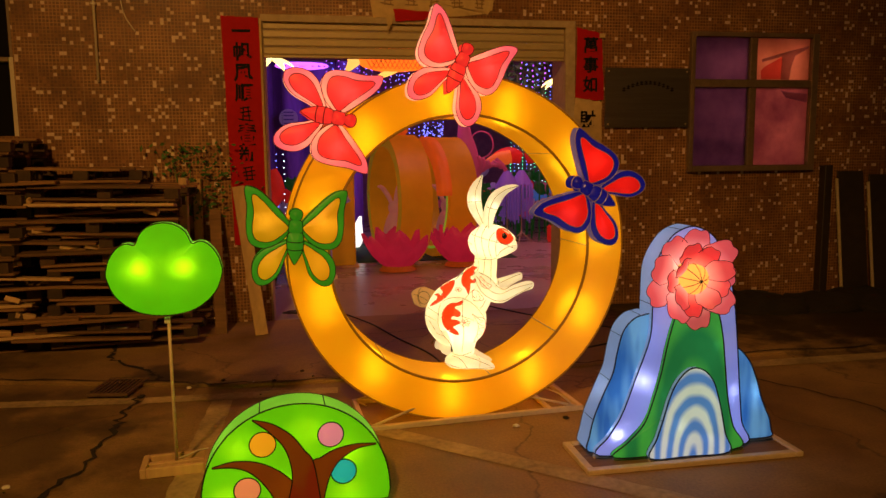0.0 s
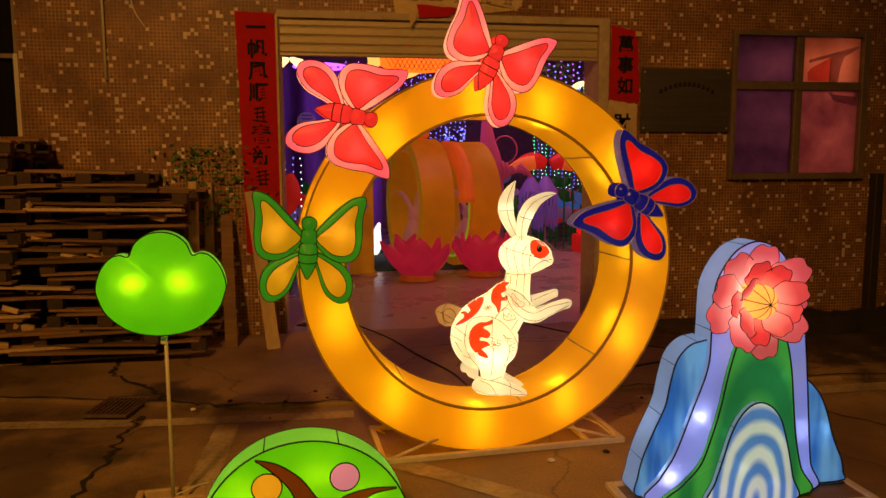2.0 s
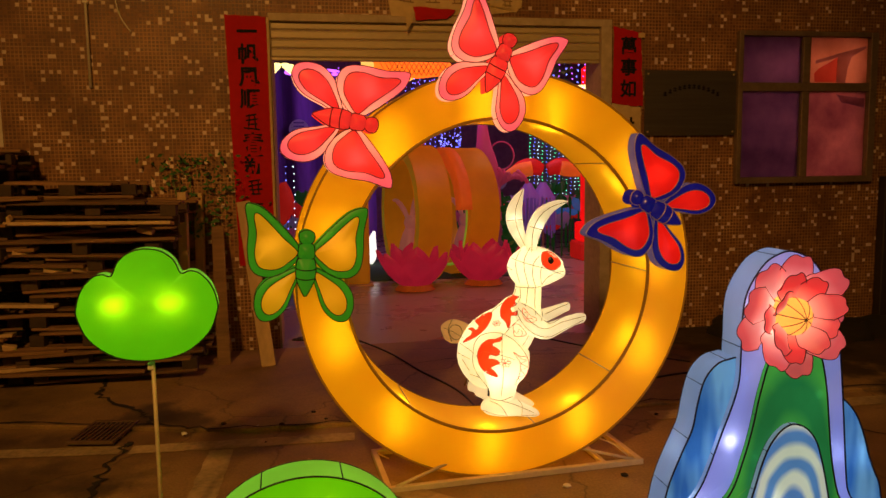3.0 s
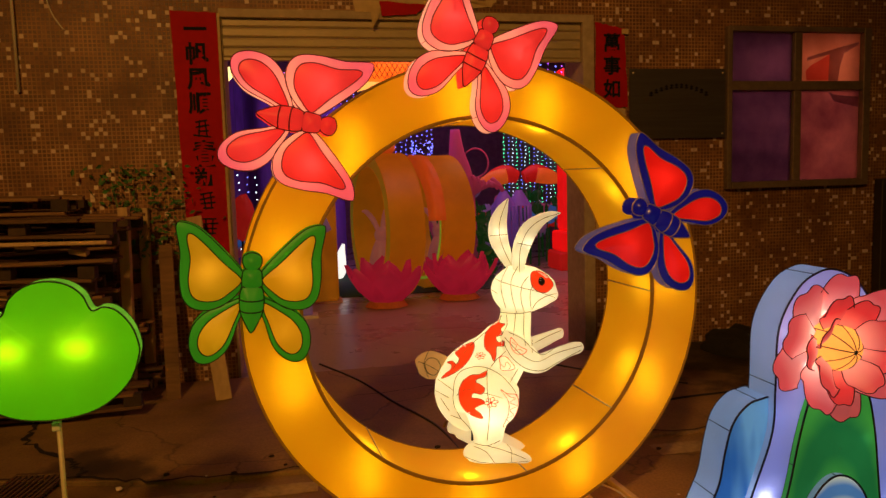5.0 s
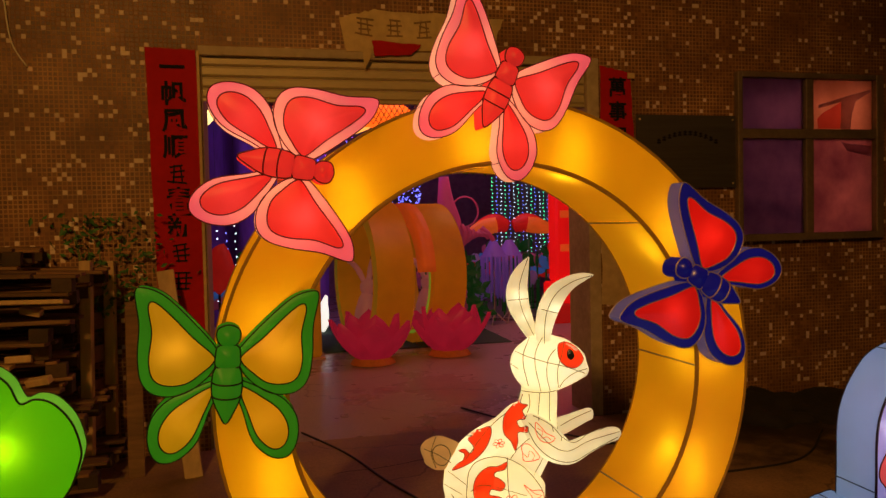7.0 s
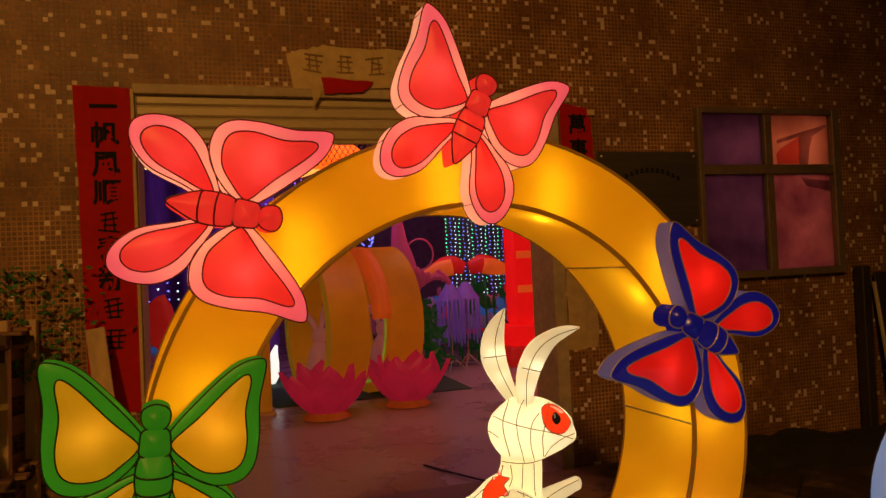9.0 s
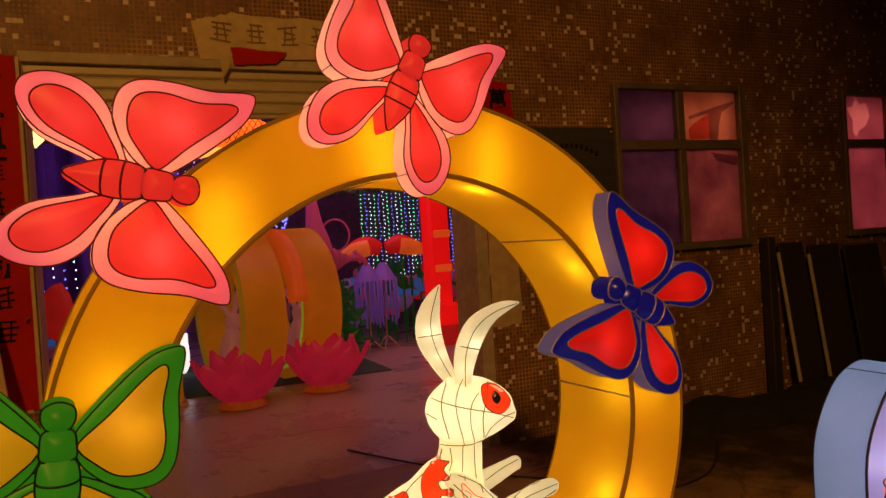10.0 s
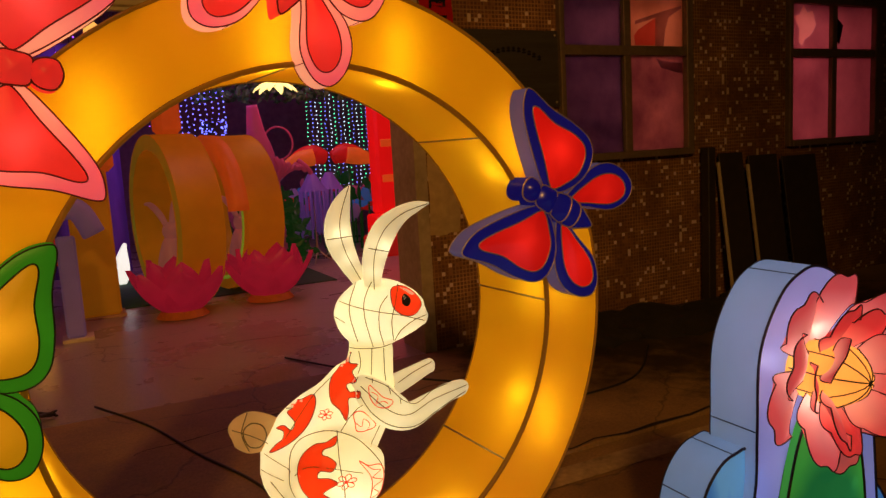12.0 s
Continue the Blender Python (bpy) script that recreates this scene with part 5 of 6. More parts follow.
flower = new("flower")
flower.parent = mount
flower.location = (1.925, 3.385, 0.952)
tagged(flower, "pink silk flower of cupped petals round a yellow bud")
for i in range(9):
    petal(flower, 0.06, 0.252 + 0.016 * math.sin(i * 2.1), 0.084, i * 40 + 8, 5 + 7 * (i % 2), M["petal"], 0.030, -0.012 - 0.022 * (i % 2), 0.06)
for i in range(9):
    petal(flower, 0.055, 0.192 + 0.014 * math.sin(i * 1.7), 0.062, i * 40 + 28, 15 + 9 * (i % 2), M["petal_in"] if i % 4 else M["petal_deep"], 0.024, -0.052 - 0.014 * (i % 2), 0.05)
for i in range(4):
    a = radians(90 * i + 45)
    bulb(flower, (0.10 * math.cos(a), -0.035, 0.10 * math.sin(a)), 0.05, (1, 0.9, 0.8), 0.012)
c = [Vector((0.074 * math.cos(a), 0.074 * math.sin(a))) for a in [2 * math.pi * i / 24 for i in range(24)]]
part("bud", side_of(face_of(bmesh.new(), c, -0.105, 0.062, 6), c, -0.105, 0.0), M["bud"], flower, "yellow silk bud with dark ribs")
for i in range(9):
    a = radians(i * 40 + 10)
    part("rib_wire", tube(bmesh.new(), [(0.075 * k * math.cos(a), -0.106 - 0.062 * (1 - k * k), 0.075 * k * math.sin(a)) for k in (0, 0.25, 0.5, 0.75, 1)] + [(0.075 * math.cos(a), -0.01, 0.075 * math.sin(a))], 0.0018, False, 4), M["wire_black"], flower)
bulb(flower, (0, -0.07, 0), 0.09, (1, 0.85, 0.6), 0.02)
for i in range(5):
    a = radians(72 * i + 20)
    bulb(flower, (0.11 * math.cos(a), -0.022, 0.11 * math.sin(a)), 0.12, (1, 0.9, 0.8), 0.012)

# ---- pallets and boards by the wall ----
def pallet(m, w, d, seed, label):
    t = thing("pallet", m, label, "pallet", "pallets stacked by the wall")
    rnd = random.Random(seed)
    for y in (0.0, d / 2 - 0.04, d - 0.08):
        for x in (0.0, w / 2 - 0.05, w - 0.1):
            part("block", solid((x + rnd.uniform(-0.01, 0.01), y, 0.022), (x + 0.1, y + 0.08, 0.10), 0.003), M["wood_gap_shade"], t)
    n = 6
    for i in range(n):
        y = i * (d - 0.09) / (n - 1)
        a, b = (rnd.uniform(0, 0.4) * w, w - rnd.uniform(0, 0.2)) if rnd.random() < 0.35 else (0, w + rnd.uniform(-0.05, 0.06))
        part("plank", solid((a, y, 0.10), (b, y + 0.09, 0.12), 0.003, pose(0, 0, 0, 0, rnd.uniform(-0.8, 0.8), rnd.uniform(-0.6, 0.6))), M["wood"], t)
    for y in (0.0, d - 0.09):
        part("plank", solid((0, y, 0.0), (w + rnd.uniform(-0.04, 0.04), y + 0.09, 0.02), 0.003), M["wood"], t)
    return t


rnd = random.Random(5)
z = 0.022
for i in range(13):
    pallet(pose(-3.35 + rnd.uniform(-0.08, 0.08), 6.22 + rnd.uniform(-0.03, 0.05), z, 0, rnd.uniform(-1.2, 1.2), rnd.uniform(-6, 6)), 1.25, 0.8, i, "weathered timber pallet in a rough stack")
    if i < 11:
        pallet(pose(-2.02 + rnd.uniform(-0.10, 0.10), 6.20 + rnd.uniform(-0.03, 0.05), z + 0.03, 0, rnd.uniform(-1.8, 1.8), rnd.uniform(-7, 7)), 1.05 + rnd.uniform(-0.2, 0.1), 0.8, 40 + i, "weathered timber pallet in a rough stack")
    z += 0.133
for i in range(16):
    x, zz = rnd.uniform(-3.2, -1.1), 0.06 + 0.133 * rnd.randint(1, 9)
    s = thing("timber_offcut", pose(x, 6.20, min(zz, 1.2) + 0.02, rnd.uniform(-20, 20), rnd.uniform(-30, 30), rnd.uniform(-40, 40)), "pale timber offcut stuck between pallets", "offcut", "offcuts in the pallets")
    part("chip", solid((-0.05, -0.02, -0.02), (0.05 + rnd.uniform(0, 0.06), 0.03, 0.02), 0.004), M["wood_pale"], s)

# Every third plank is pale, standing in for lit plank edges.
for i in range(20):
    w = rnd.uniform(0.6, 1.3)
    x, zz = rnd.uniform(-3.3, -1.0 - w * 0.8), 0.155 + 0.133 * rnd.randint(0, 10)
    s = thing("loose_plank", pose(x, 6.13 + rnd.uniform(-0.05, 0.06), min(zz, 1.42), rnd.uniform(-8, 8), rnd.uniform(-3, 3), rnd.uniform(-4, 4)), "loose weathered plank pushed into the pallet stack", "plank", "loose planks in the pallets")
    part("board", solid((0, 0, -0.012), (w, 0.11, 0.012), 0.003), M["wood_pale"] if i % 3 == 0 else M["wood"], s)

edge = thing("upright_pallet", pose(-1.02, 6.62, 0.02, 0, 3, 80), "narrow pallet stood on edge beside the stack", "pallet")
for i in range(6):
    part("plank", solid((0, 0.0, 0.05 + i * 0.22), (0.42, 0.02, 0.16 + i * 0.22), 0.003), M["wood"], edge)
for x in (0.0, 0.37):
    part("stringer", solid((x, -0.07, 0.0), (x + 0.05, 0.0, 1.38), 0.004), M["wood_pale"], edge)
board = thing("leaning_board", pose(-0.345, 6.50, 0.02, 0, 0, 0), "raw timber board leaning on the red couplet", "board")
part("plank", solid((-0.055, -0.012, 0.0), (0.055, 0.012, 1.38), 0.004, pose(0, 0, 0, -20, -8.5, 0)), M["wood_pale"], board)
edge2 = thing("leaning_board", pose(-0.70, 6.62, 0.02), "weathered board leaning on the wall", "board")
part("plank", solid((-0.05, -0.01, 0.0), (0.05, 0.01, 1.15), 0.004, pose(0, 0, 0, -20, -3, 0)), M["wood"], edge2)
scrap = thing("paper_scrap", pose(-1.45, 6.26, 0.176, 0, 0, -12), "pale folded scrap of card on the concrete", "scrap")
part("sheet", solid((-0.07, -0.03, 0), (0.07, 0.03, 0.035), 0.006), M["white_bit"], scrap)

# leaves and stems added to give these wall tiles a green tint
plant = thing("wall_plant", pose(-0.93, 7.04, 0.9), "sparse green leaves that tint the tiled wall green", "plant")
bm = bmesh.new()
for i in range(4):
    x = rnd.uniform(-0.2, 0.2)
    tube(bm, smooth_loop([(x * 0.3, 0, 0), (x * 0.7, 0.01, 0.35), (x, -0.01, 0.5 + rnd.uniform(0, 0.2))], 4, False), 0.003)
part("stem", bm, M["leaf"], plant)
bm = bmesh.new()
for i in range(330):
    c = Vector((rnd.gauss(0, 0.19), rnd.uniform(-0.05, 0.05), rnd.uniform(0.1, 0.8)))
    mm = Matrix.Translation(c) @ Euler((rnd.uniform(0, 6), rnd.uniform(0, 6), rnd.uniform(0, 6))).to_matrix().to_4x4()
    s = rnd.uniform(0.018, 0.036)
    vs = [bm.verts.new(mm @ Vector(p)) for p in ((0, -s, 0), (s * 0.45, 0, s * 0.15), (0, s, 0), (-s * 0.45, 0, s * 0.15))]
    bm.faces.new(vs[:3])
    bm.faces.new((vs[0], vs[2], vs[3]))
tagged(part("foliage", bm, M["leaf"], plant), kind="stuff")

# dark boards on the east side
for x, w, nm in ((5.66, 0.32, 1.37), (6.04, 0.40, 1.33), (6.50, 0.5, 1.30)):
    b = thing("dark_board", pose(x, 6.86, 0.0), "dark tall board leaning on the tiled wall", "board", "boards on the wall")
    lean = pose(0, 0, 0, -8, 0, 0)
    part("panel", solid((0.012, 0.0, 0.0), (w, 0.02, nm), 0.003, lean), M["dark_panel"], b)
    if x > 6.3:
        continue
    part("edge_strip", solid((-0.014, -0.006, 0.05), (0.010, 0.018, nm - 0.08), 0.002, lean), M["paint_bar"], b, "pale metal edge strip")
post = thing("dark_post", pose(5.47, 6.98, 0.0), "dark timber post against the wall", "post")
part("shaft", solid((0, 0, 0), (0.09, 0.10, 1.42), 0.006), M["dark_panel"], post)
# Low near-black mounds that darken the foot of the wall.
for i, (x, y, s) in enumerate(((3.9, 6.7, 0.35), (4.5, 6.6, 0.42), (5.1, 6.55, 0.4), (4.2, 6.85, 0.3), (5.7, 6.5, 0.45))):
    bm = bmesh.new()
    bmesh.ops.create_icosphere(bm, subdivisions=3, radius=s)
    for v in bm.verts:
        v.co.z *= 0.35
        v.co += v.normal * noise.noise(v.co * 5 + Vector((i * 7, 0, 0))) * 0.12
    h = thing("rubble_heap", pose(x, y, 0.02), "low near-black mound against the wall", "rubble", "rubble along the wall")
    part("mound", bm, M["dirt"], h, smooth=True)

# cables and small litter
for pts, nm in (([(0.35, 7.3, 0.026), (0.62, 6.7, 0.028), (0.80, 6.1, 0.028), (1.0, 5.5, 0.028), (1.05, 4.9, 0.01), (1.0, 4.55, 0.01)], "black power cable running from the hall to the ring"), ([(2.9, 5.9, 0.028), (2.4, 6.4, 0.028), (2.0, 7.0, 0.028), (1.7, 7.7, 0.012)], "thin black cable on the concrete"),
                ([(2.0, 5.35, 0.028), (2.6, 5.6, 0.028), (3.4, 5.7, 0.028), (4.0, 6.2, 0.028)], "thin black cable on the concrete")):
    c = thing("floor_cable", pose(0, 0, 0), nm, "cable", "cables on the ground")
    part("strand", tube(bmesh.new(), smooth_loop(pts, 8, False), 0.008, sides=6), M["rubber"], c)
c = thing("cable_heap", pose(-0.02, 7.25, 0.03), "tangled heap of dark cables by the doorway", "cable")
pts = [(0.16 * math.cos(i * 1.3) * rnd.uniform(0.5, 1.1), 0.12 * math.sin(i * 1.3), 0.012 * (i % 5)) for i in range(22)]
part("strand", tube(bmesh.new(), smooth_loop(pts, 5, False), 0.007), M["rubber"], c)
for i in range(26):
    x, y = rnd.uniform(-1.8, 2.6), rnd.uniform(3.6, 5.4)
    bm = bmesh.new()
    bmesh.ops.create_icosphere(bm, subdivisions=1, radius=rnd.uniform(0.006, 0.022))
    for v in bm.verts:
        v.co = Vector((v.co.x * rnd.uniform(0.7, 1.4), v.co.y, v.co.z * 0.5))
    g = tagged(link("pebble", bm, M["dirt"] if i % 3 else M["white_bit"]), "small pebble on the concrete", "pebble", "pebbles on the yard")
    g.location = (x, y, (0.008 if y < 5.06 else 0.028))

# ---- hall: lotus lanterns, rings, pillar, strings of lights ----
M["lotus"] = silk("crimson_lotus_silk", (0.62, 0.030, 0.085), 0.16)
M["lotus_base"] = surface("orange_lotus_base", (0.6, 0.2, 0.03), 0.6)
# A faint glow is added to the cloth of hall lanterns, unlit ones too.
M["hall_amber"] = silk("faint_glow_amber_silk", (0.78, 0.38, 0.012), 0.07)
M["hall_orange"] = silk("orange_panel_silk", (0.85, 0.20, 0.02), 0.14)
M["hall_rabbit"] = silk("dull_pink_silk", (0.75, 0.42, 0.38), 0.05)
M["hall_lilac"] = silk("dull_lilac_silk", (0.45, 0.32, 0.55), 0.05)
M["hall_lime"] = silk("lime_rim_silk", (0.4, 0.6, 0.05), 0.2)
# Amber cloth with the green light on it put into its colour.
M["hall_amber_green_lit"] = silk("green_lit_amber_silk", (0.55, 0.46, 0.03), 0.08)
M["pillar_red"] = silk("red_pillar_silk", (0.85, 0.012, 0.010), 0.34)
M["pillar_gold"] = silk("gold_band_silk", (0.8, 0.24, 0.03), 0.2)
M["drape"] = surface("violet_drape", (0.14, 0.06, 0.30), 0.8, vary=0.4, grain=5, bump=0.5, stretch=(3, 1, 0.5))
M["hall_green"] = silk("dull_green_silk", (0.02, 0.13, 0.02), 0.10)
M["hall_pink"] = silk("dull_rose_silk", (0.7, 0.15, 0.28), 0.05)
M["hall_purple"] = silk("purple_fringe_silk", (0.32, 0.15, 0.52), 0.10)
M["hall_blue"] = silk("dull_blue_silk", (0.10, 0.25, 0.60), 0.15)
M["hall_red"] = silk("dull_red_silk", (0.70, 0.03, 0.02), 0.14)
M["fish"] = silk("orange_fish_silk", (0.95, 0.20, 0.015), 0.9)
M["fish_fin"] = silk("yellow_fin_silk", (0.95, 0.55, 0.12), 0.9)
M["led_green"] = glow("green_led", (0.10, 1.0, 0.40), 3.5)
M["led_blue"] = glow("blue_led", (0.16, 0.18, 1.0), 3.5)
M["led_white"] = glow("white_led", (0.7, 0.8, 1.0), 3.0)
M["led_violet"] = glow("violet_led", (0.50, 0.10, 1.0), 2.2)
M["bulb_white"] = glow("white_bulb", (1.0, 0.97, 0.85), 1.1)
M["bulb_yellow"] = glow("yellow_lamp", (1.0, 0.75, 0.25), 2.2)
M["green_mat"] = surface("dark_green_mat", (0.02, 0.07, 0.03), 0.9, grain=80)


def lotus(m, label):
    t = thing("lotus_lantern", m, label, "lantern", "lotus lanterns in the hall")
    for ring_i, (n, r, hgt, open_) in enumerate(((7, 0.50, 0.46, 0.40), (6, 0.36, 0.54, 0.22))):
        for i in range(n):
            bm = bmesh.new()
            rows = []
            for a in range(9):
                s = a / 8
                w = 0.215 * math.sin(math.pi * (0.14 + 0.86 * s)) ** 0.75 * (1.0 if s < 0.97 else 0.2)
                out = 0.17 + open_ * (s ** 0.9) - 0.06 * s ** 4
                rows.append([bm.verts.new((out - 0.08 * k * k * (1 - 0.4 * s), k * w, 0.05 + hgt * s ** 1.15)) for k in (-1, -0.5, 0, 0.5, 1)])
            for p, q in zip(rows, rows[1:]):
                for j in range(4):
                    bm.faces.new((p[j], p[j + 1], q[j + 1], q[j])).smooth = True
            ob = part("petal", bm, M["lotus"], t)
            ob.matrix_local = pose(0, 0, 0, 0, 0, i * 360 / n + 20 * ring_i)
    bm = bmesh.new()
    bmesh.ops.create_cone(bm, segments=24, radius1=0.26, radius2=0.20, depth=0.07, matrix=Matrix.Translation((0, 0, 0.041)), cap_ends=True)
    part("base", bm, M["lotus_base"], t, "orange round base")
    return t


lotus(pose(1.26, 9.98, 0.006, 0, 0, 10), "crimson silk lotus lantern on an orange base on the floor")
lotus(pose(2.22, 10.22, 0.006, 0, 0, 33), "crimson silk lotus lantern on an orange base on the floor")
matting = tagged(link("floor_mat", solid((0.2, 10.8, 0.008), (3.2, 13.2, 0.018)), M["green_mat"]), "dark green mat under the ring lanterns", "mat")


def hall_ring(m, label, band):
    t = ring_lantern(m, label, 0.92, 0.75, 0.43, (M["hall_amber"], M["hall_amber"]), M["hall_amber"], "ring lanterns in the hall", False)
    if not band:
        # Green light falling on this front cloth is painted in.
        [c for c in t.children if c.name.startswith("front_cloth")][0].data.materials[0] = M["hall_amber_green_lit"]
    if band:
        part("rim_cloth", tube(bmesh.new(), [(q.x, -0.006, q.y) for q in circle(0.78, 60)], 0.024, True, 6, (0.4, 1)), M["hall_lime"], t, "lime edge band")
        # padded orange sector over the upper part of the face
        bm = bmesh.new()
        rows = []
        for i in range(17):
            a = radians(4 + i * 5.4)
            rows.append([bm.verts.new((math.cos(a) * r, y, math.sin(a) * r)) for r, y in ((0.93, 0.02), (0.935, -0.12), (0.91, -0.15), (0.74, -0.15), (0.72, -0.12), (0.725, 0.02))])
        for p, q in zip(rows, rows[1:]):
            for j in range(6):
                bm.faces.new((p[j], p[(j + 1) % 6], q[(j + 1) % 6], q[j])).smooth = True
        bm.faces.new(rows[0])
        bm.faces.new(rows[-1])
        part("patch_cloth", bm, M["hall_orange"], t, "orange padded cloth panel")
    else:
        # Orange block stands for another lantern behind this ring.
        part("patch_cloth", solid((-0.12, 0.10, 0.91), (0.14, 0.36, 1.36), 0.05), M["hall_orange"], t, "orange block for a lantern behind the ring")
    return t


hall_ring(pose(1.14, 10.6, 0.95, 0, 0, -80), "large amber ring lantern standing in the hall", False)
hall_ring(pose(1.92, 11.3, 0.93, 0, 0, -79), "large amber ring lantern with a lime edge in the hall", True)


def hall_rabbit(m, label):
    bm = bmesh.new()
    for path, rad in (([(0, 0, 0), (0, 0, 0.06), (0.02, 0, 0.22), (0.03, 0, 0.40), (0.03, 0, 0.50)], [0.05, 0.12, 0.14, 0.10, 0.05]), ([(0.02, 0, 0.45), (0.04, 0, 0.52), (0.06, 0, 0.60), (0.07, 0, 0.66)], [0.04, 0.09, 0.09, 0.03]),
                      ([(0.0, 0, 0.63), (-0.06, 0, 0.76), (-0.14, 0, 0.86), (-0.2, 0, 0.87)], [0.03, 0.035, 0.03, 0.01]), ([(0.06, 0, 0.63), (0.09, 0, 0.78), (0.10, 0, 0.90)], [0.03, 0.035, 0.01])):
        tube(bm, smooth_loop(path, 5, False), [q.x for q in smooth_loop([Vector((r, 0)) for r in rad], 5, False)], False, 14)
    ob = link("rabbit_lantern", bm, M["hall_rabbit"])
    ob.matrix_world = m
    return tagged(ob, label, "lantern", "rabbit lanterns in the hall")


hall_rabbit(pose(1.27, 10.75, 0.26), "unlit pale pink rabbit lantern inside a ring")
hall_rabbit(pose(2.15, 11.3, 0.24), "unlit pale pink rabbit lantern inside a ring")

arch1 = thing("amber_arch_panel", pose(0.42, 10.45, 0.006), "tall amber silk panel standing in the hall", "lantern panel")
part("cloth", solid((-0.1, 0, 0.02), (0.30, 0.3, 1.75), 0.03), M["hall_amber"], arch1)
part("base", solid((-0.15, -0.05, 0), (0.34, 0.35, 0.02)), M["wood_pale"], arch1)
part("cap", solid((-0.16, -0.04, 1.5), (0.38, 0.34, 2.25), 0.06), M["hall_orange"], arch1, "orange silk cap")
arch2 = thing("lilac_arch_lantern", pose(0.20, 9.5, 0.006), "unlit lilac arch-shaped lantern", "lantern")
part("post", solid((0.0, 0, 0.03), (0.16, 0.14, 0.95), 0.02), M["hall_lilac"], arch2)
part("head", tube(bmesh.new(), smooth_loop([(-0.16, 0.07, 0.95), (0.0, 0.07, 1.16), (0.2, 0.07, 1.18), (0.32, 0.07, 0.95)], 5, False), 0.10, sides=12), M["hall_lilac"], arch2)
part("foot", solid((-0.04, -0.04, 0), (0.22, 0.2, 0.03)), M["pvc"], arch2)
glowpot = thing("gold_pot_lantern", pose(-0.02, 9.2, 0.006), "small glowing gold lantern on the floor", "lantern")
bm = bmesh.new()
bmesh.ops.create_uvsphere(bm, u_segments=16, v_segments=10, radius=0.13, matrix=Matrix.Translation((0, 0, 0.15)))
part("globe", bm, M["fish_fin"], glowpot, smooth=True)

pillar = thing("red_pillar_lantern", pose(4.61, 12.45, 0.006), "glowing red silk pillar with gold bands", "pillar lantern")
bm = bmesh.new()
box(bm, (-0.17, -0.17, 0.62), (0.17, 0.17, 3.2), 0.04)
part("shaft", bm, M["pillar_red"], pillar)
part("plinth", solid((-0.24, -0.24, 0.30), (0.24, 0.24, 0.62), 0.03), M["pillar_red"], pillar)
part("plinth", solid((-0.30, -0.30, 0.0), (0.30, 0.30, 0.30), 0.03), M["hall_red"], pillar)
for zz in (1.10, 1.62, 2.3):
    part("band", solid((-0.10, -0.18, zz), (0.175, 0.175, zz + 0.11), 0.01), M["pillar_gold"], pillar, "gold cloth band")


def led_curtain(x0, x1, y, z0, z1, step, mats, label):
    t = thing("light_curtain", pose(0, y, 0), label, "string lights", "light curtains in the hall")
    k = 0
    x = x0
    r = random.Random(int(x0 * 50))
    while x < x1:
        bm = bmesh.new()
        zz = z0 + r.uniform(0, 0.05)
        while zz < z1:
            bmesh.ops.create_icosphere(bm, subdivisions=1, radius=0.0105, matrix=Matrix.Translation((x + r.uniform(-0.012, 0.012), r.uniform(-0.02, 0.02), zz)))
            zz += step
        tagged(part("light_string", bm, M[mats[k % len(mats)]], t), kind="stuff")
        part("wire", tube(bmesh.new(), [(x, 0, z0), (x, 0, 4.2)], 0.002, sides=4), M["rubber"], t)
        k += 1
        x += step * 1.15
    return t


led_curtain(4.15, 5.45, 14.6, 1.0, 3.1, 0.072, ["led_green", "led_blue", "led_white"], "hanging curtain of green, blue and white lights")
led_curtain(4.98, 5.5, 13.4, 0.9, 2.4, 0.06, ["led_blue"], "hanging curtain of blue lights")
led_curtain(1.72, 2.55, 13.2, 1.75, 3.2, 0.075, ["led_blue"], "hanging curtain of bright blue lights")
led_curtain(0.7, 1.7, 13.6, 2.1, 3.2, 0.10, ["led_blue", "led_violet"], "hanging curtain of violet lights")
led_curtain(-0.62, -0.25, 11.5, 0.6, 1.7, 0.10, ["led_blue", "led_white"], "hanging curtain of blue and white lights")
led_curtain(0.4, 3.0, 11.6, 2.72, 3.05, 0.085, ["led_violet", "led_blue"], "hanging fringe of violet lights")
led_curtain(2.9, 4.2, 9.6, 2.45, 3.1, 0.07, ["led_violet", "led_blue"], "hanging curtain of violet lights")
for x, y, zz, mat, label in ((2.14, 12.2, 1.98, "led_blue", "drop-shaped cluster of blue lights"), (0.55, 11.6, 0.9, "led_green", "drop-shaped cluster of green lights")):
    t = thing("light_cluster", pose(x, y, zz), label, "string lights", "light clusters in the hall")
    bm = bmesh.new()
    core = bmesh.new()
    bmesh.ops.create_cone(core, segments=16, radius1=0.16, radius2=0.02, depth=0.34, matrix=Matrix.Translation((0, 0, -0.1)) @ Matrix.Rotation(math.pi, 4, "X"), cap_ends=True)
    part("net", core, M["dark_panel"], t)
    part("cord", tube(bmesh.new(), [(0, 0, 0), (0, 0, 4.2 - zz)], 0.004, sides=4), M["rubber"], t)
    for i in range(90):
        a, h = i * 2.4, rnd.uniform(-0.26, 0.12)
        rr = 0.17 * (1 - max(0, -h) / 0.36) * (1 if h < 0.06 else 0.8)
        bmesh.ops.create_icosphere(bm, subdivisions=1, radius=0.011, matrix=Matrix.Translation((rr * math.cos(a), rr * math.sin(a), h)))
    tagged(part("lights", bm, M[mat], t), kind="stuff")

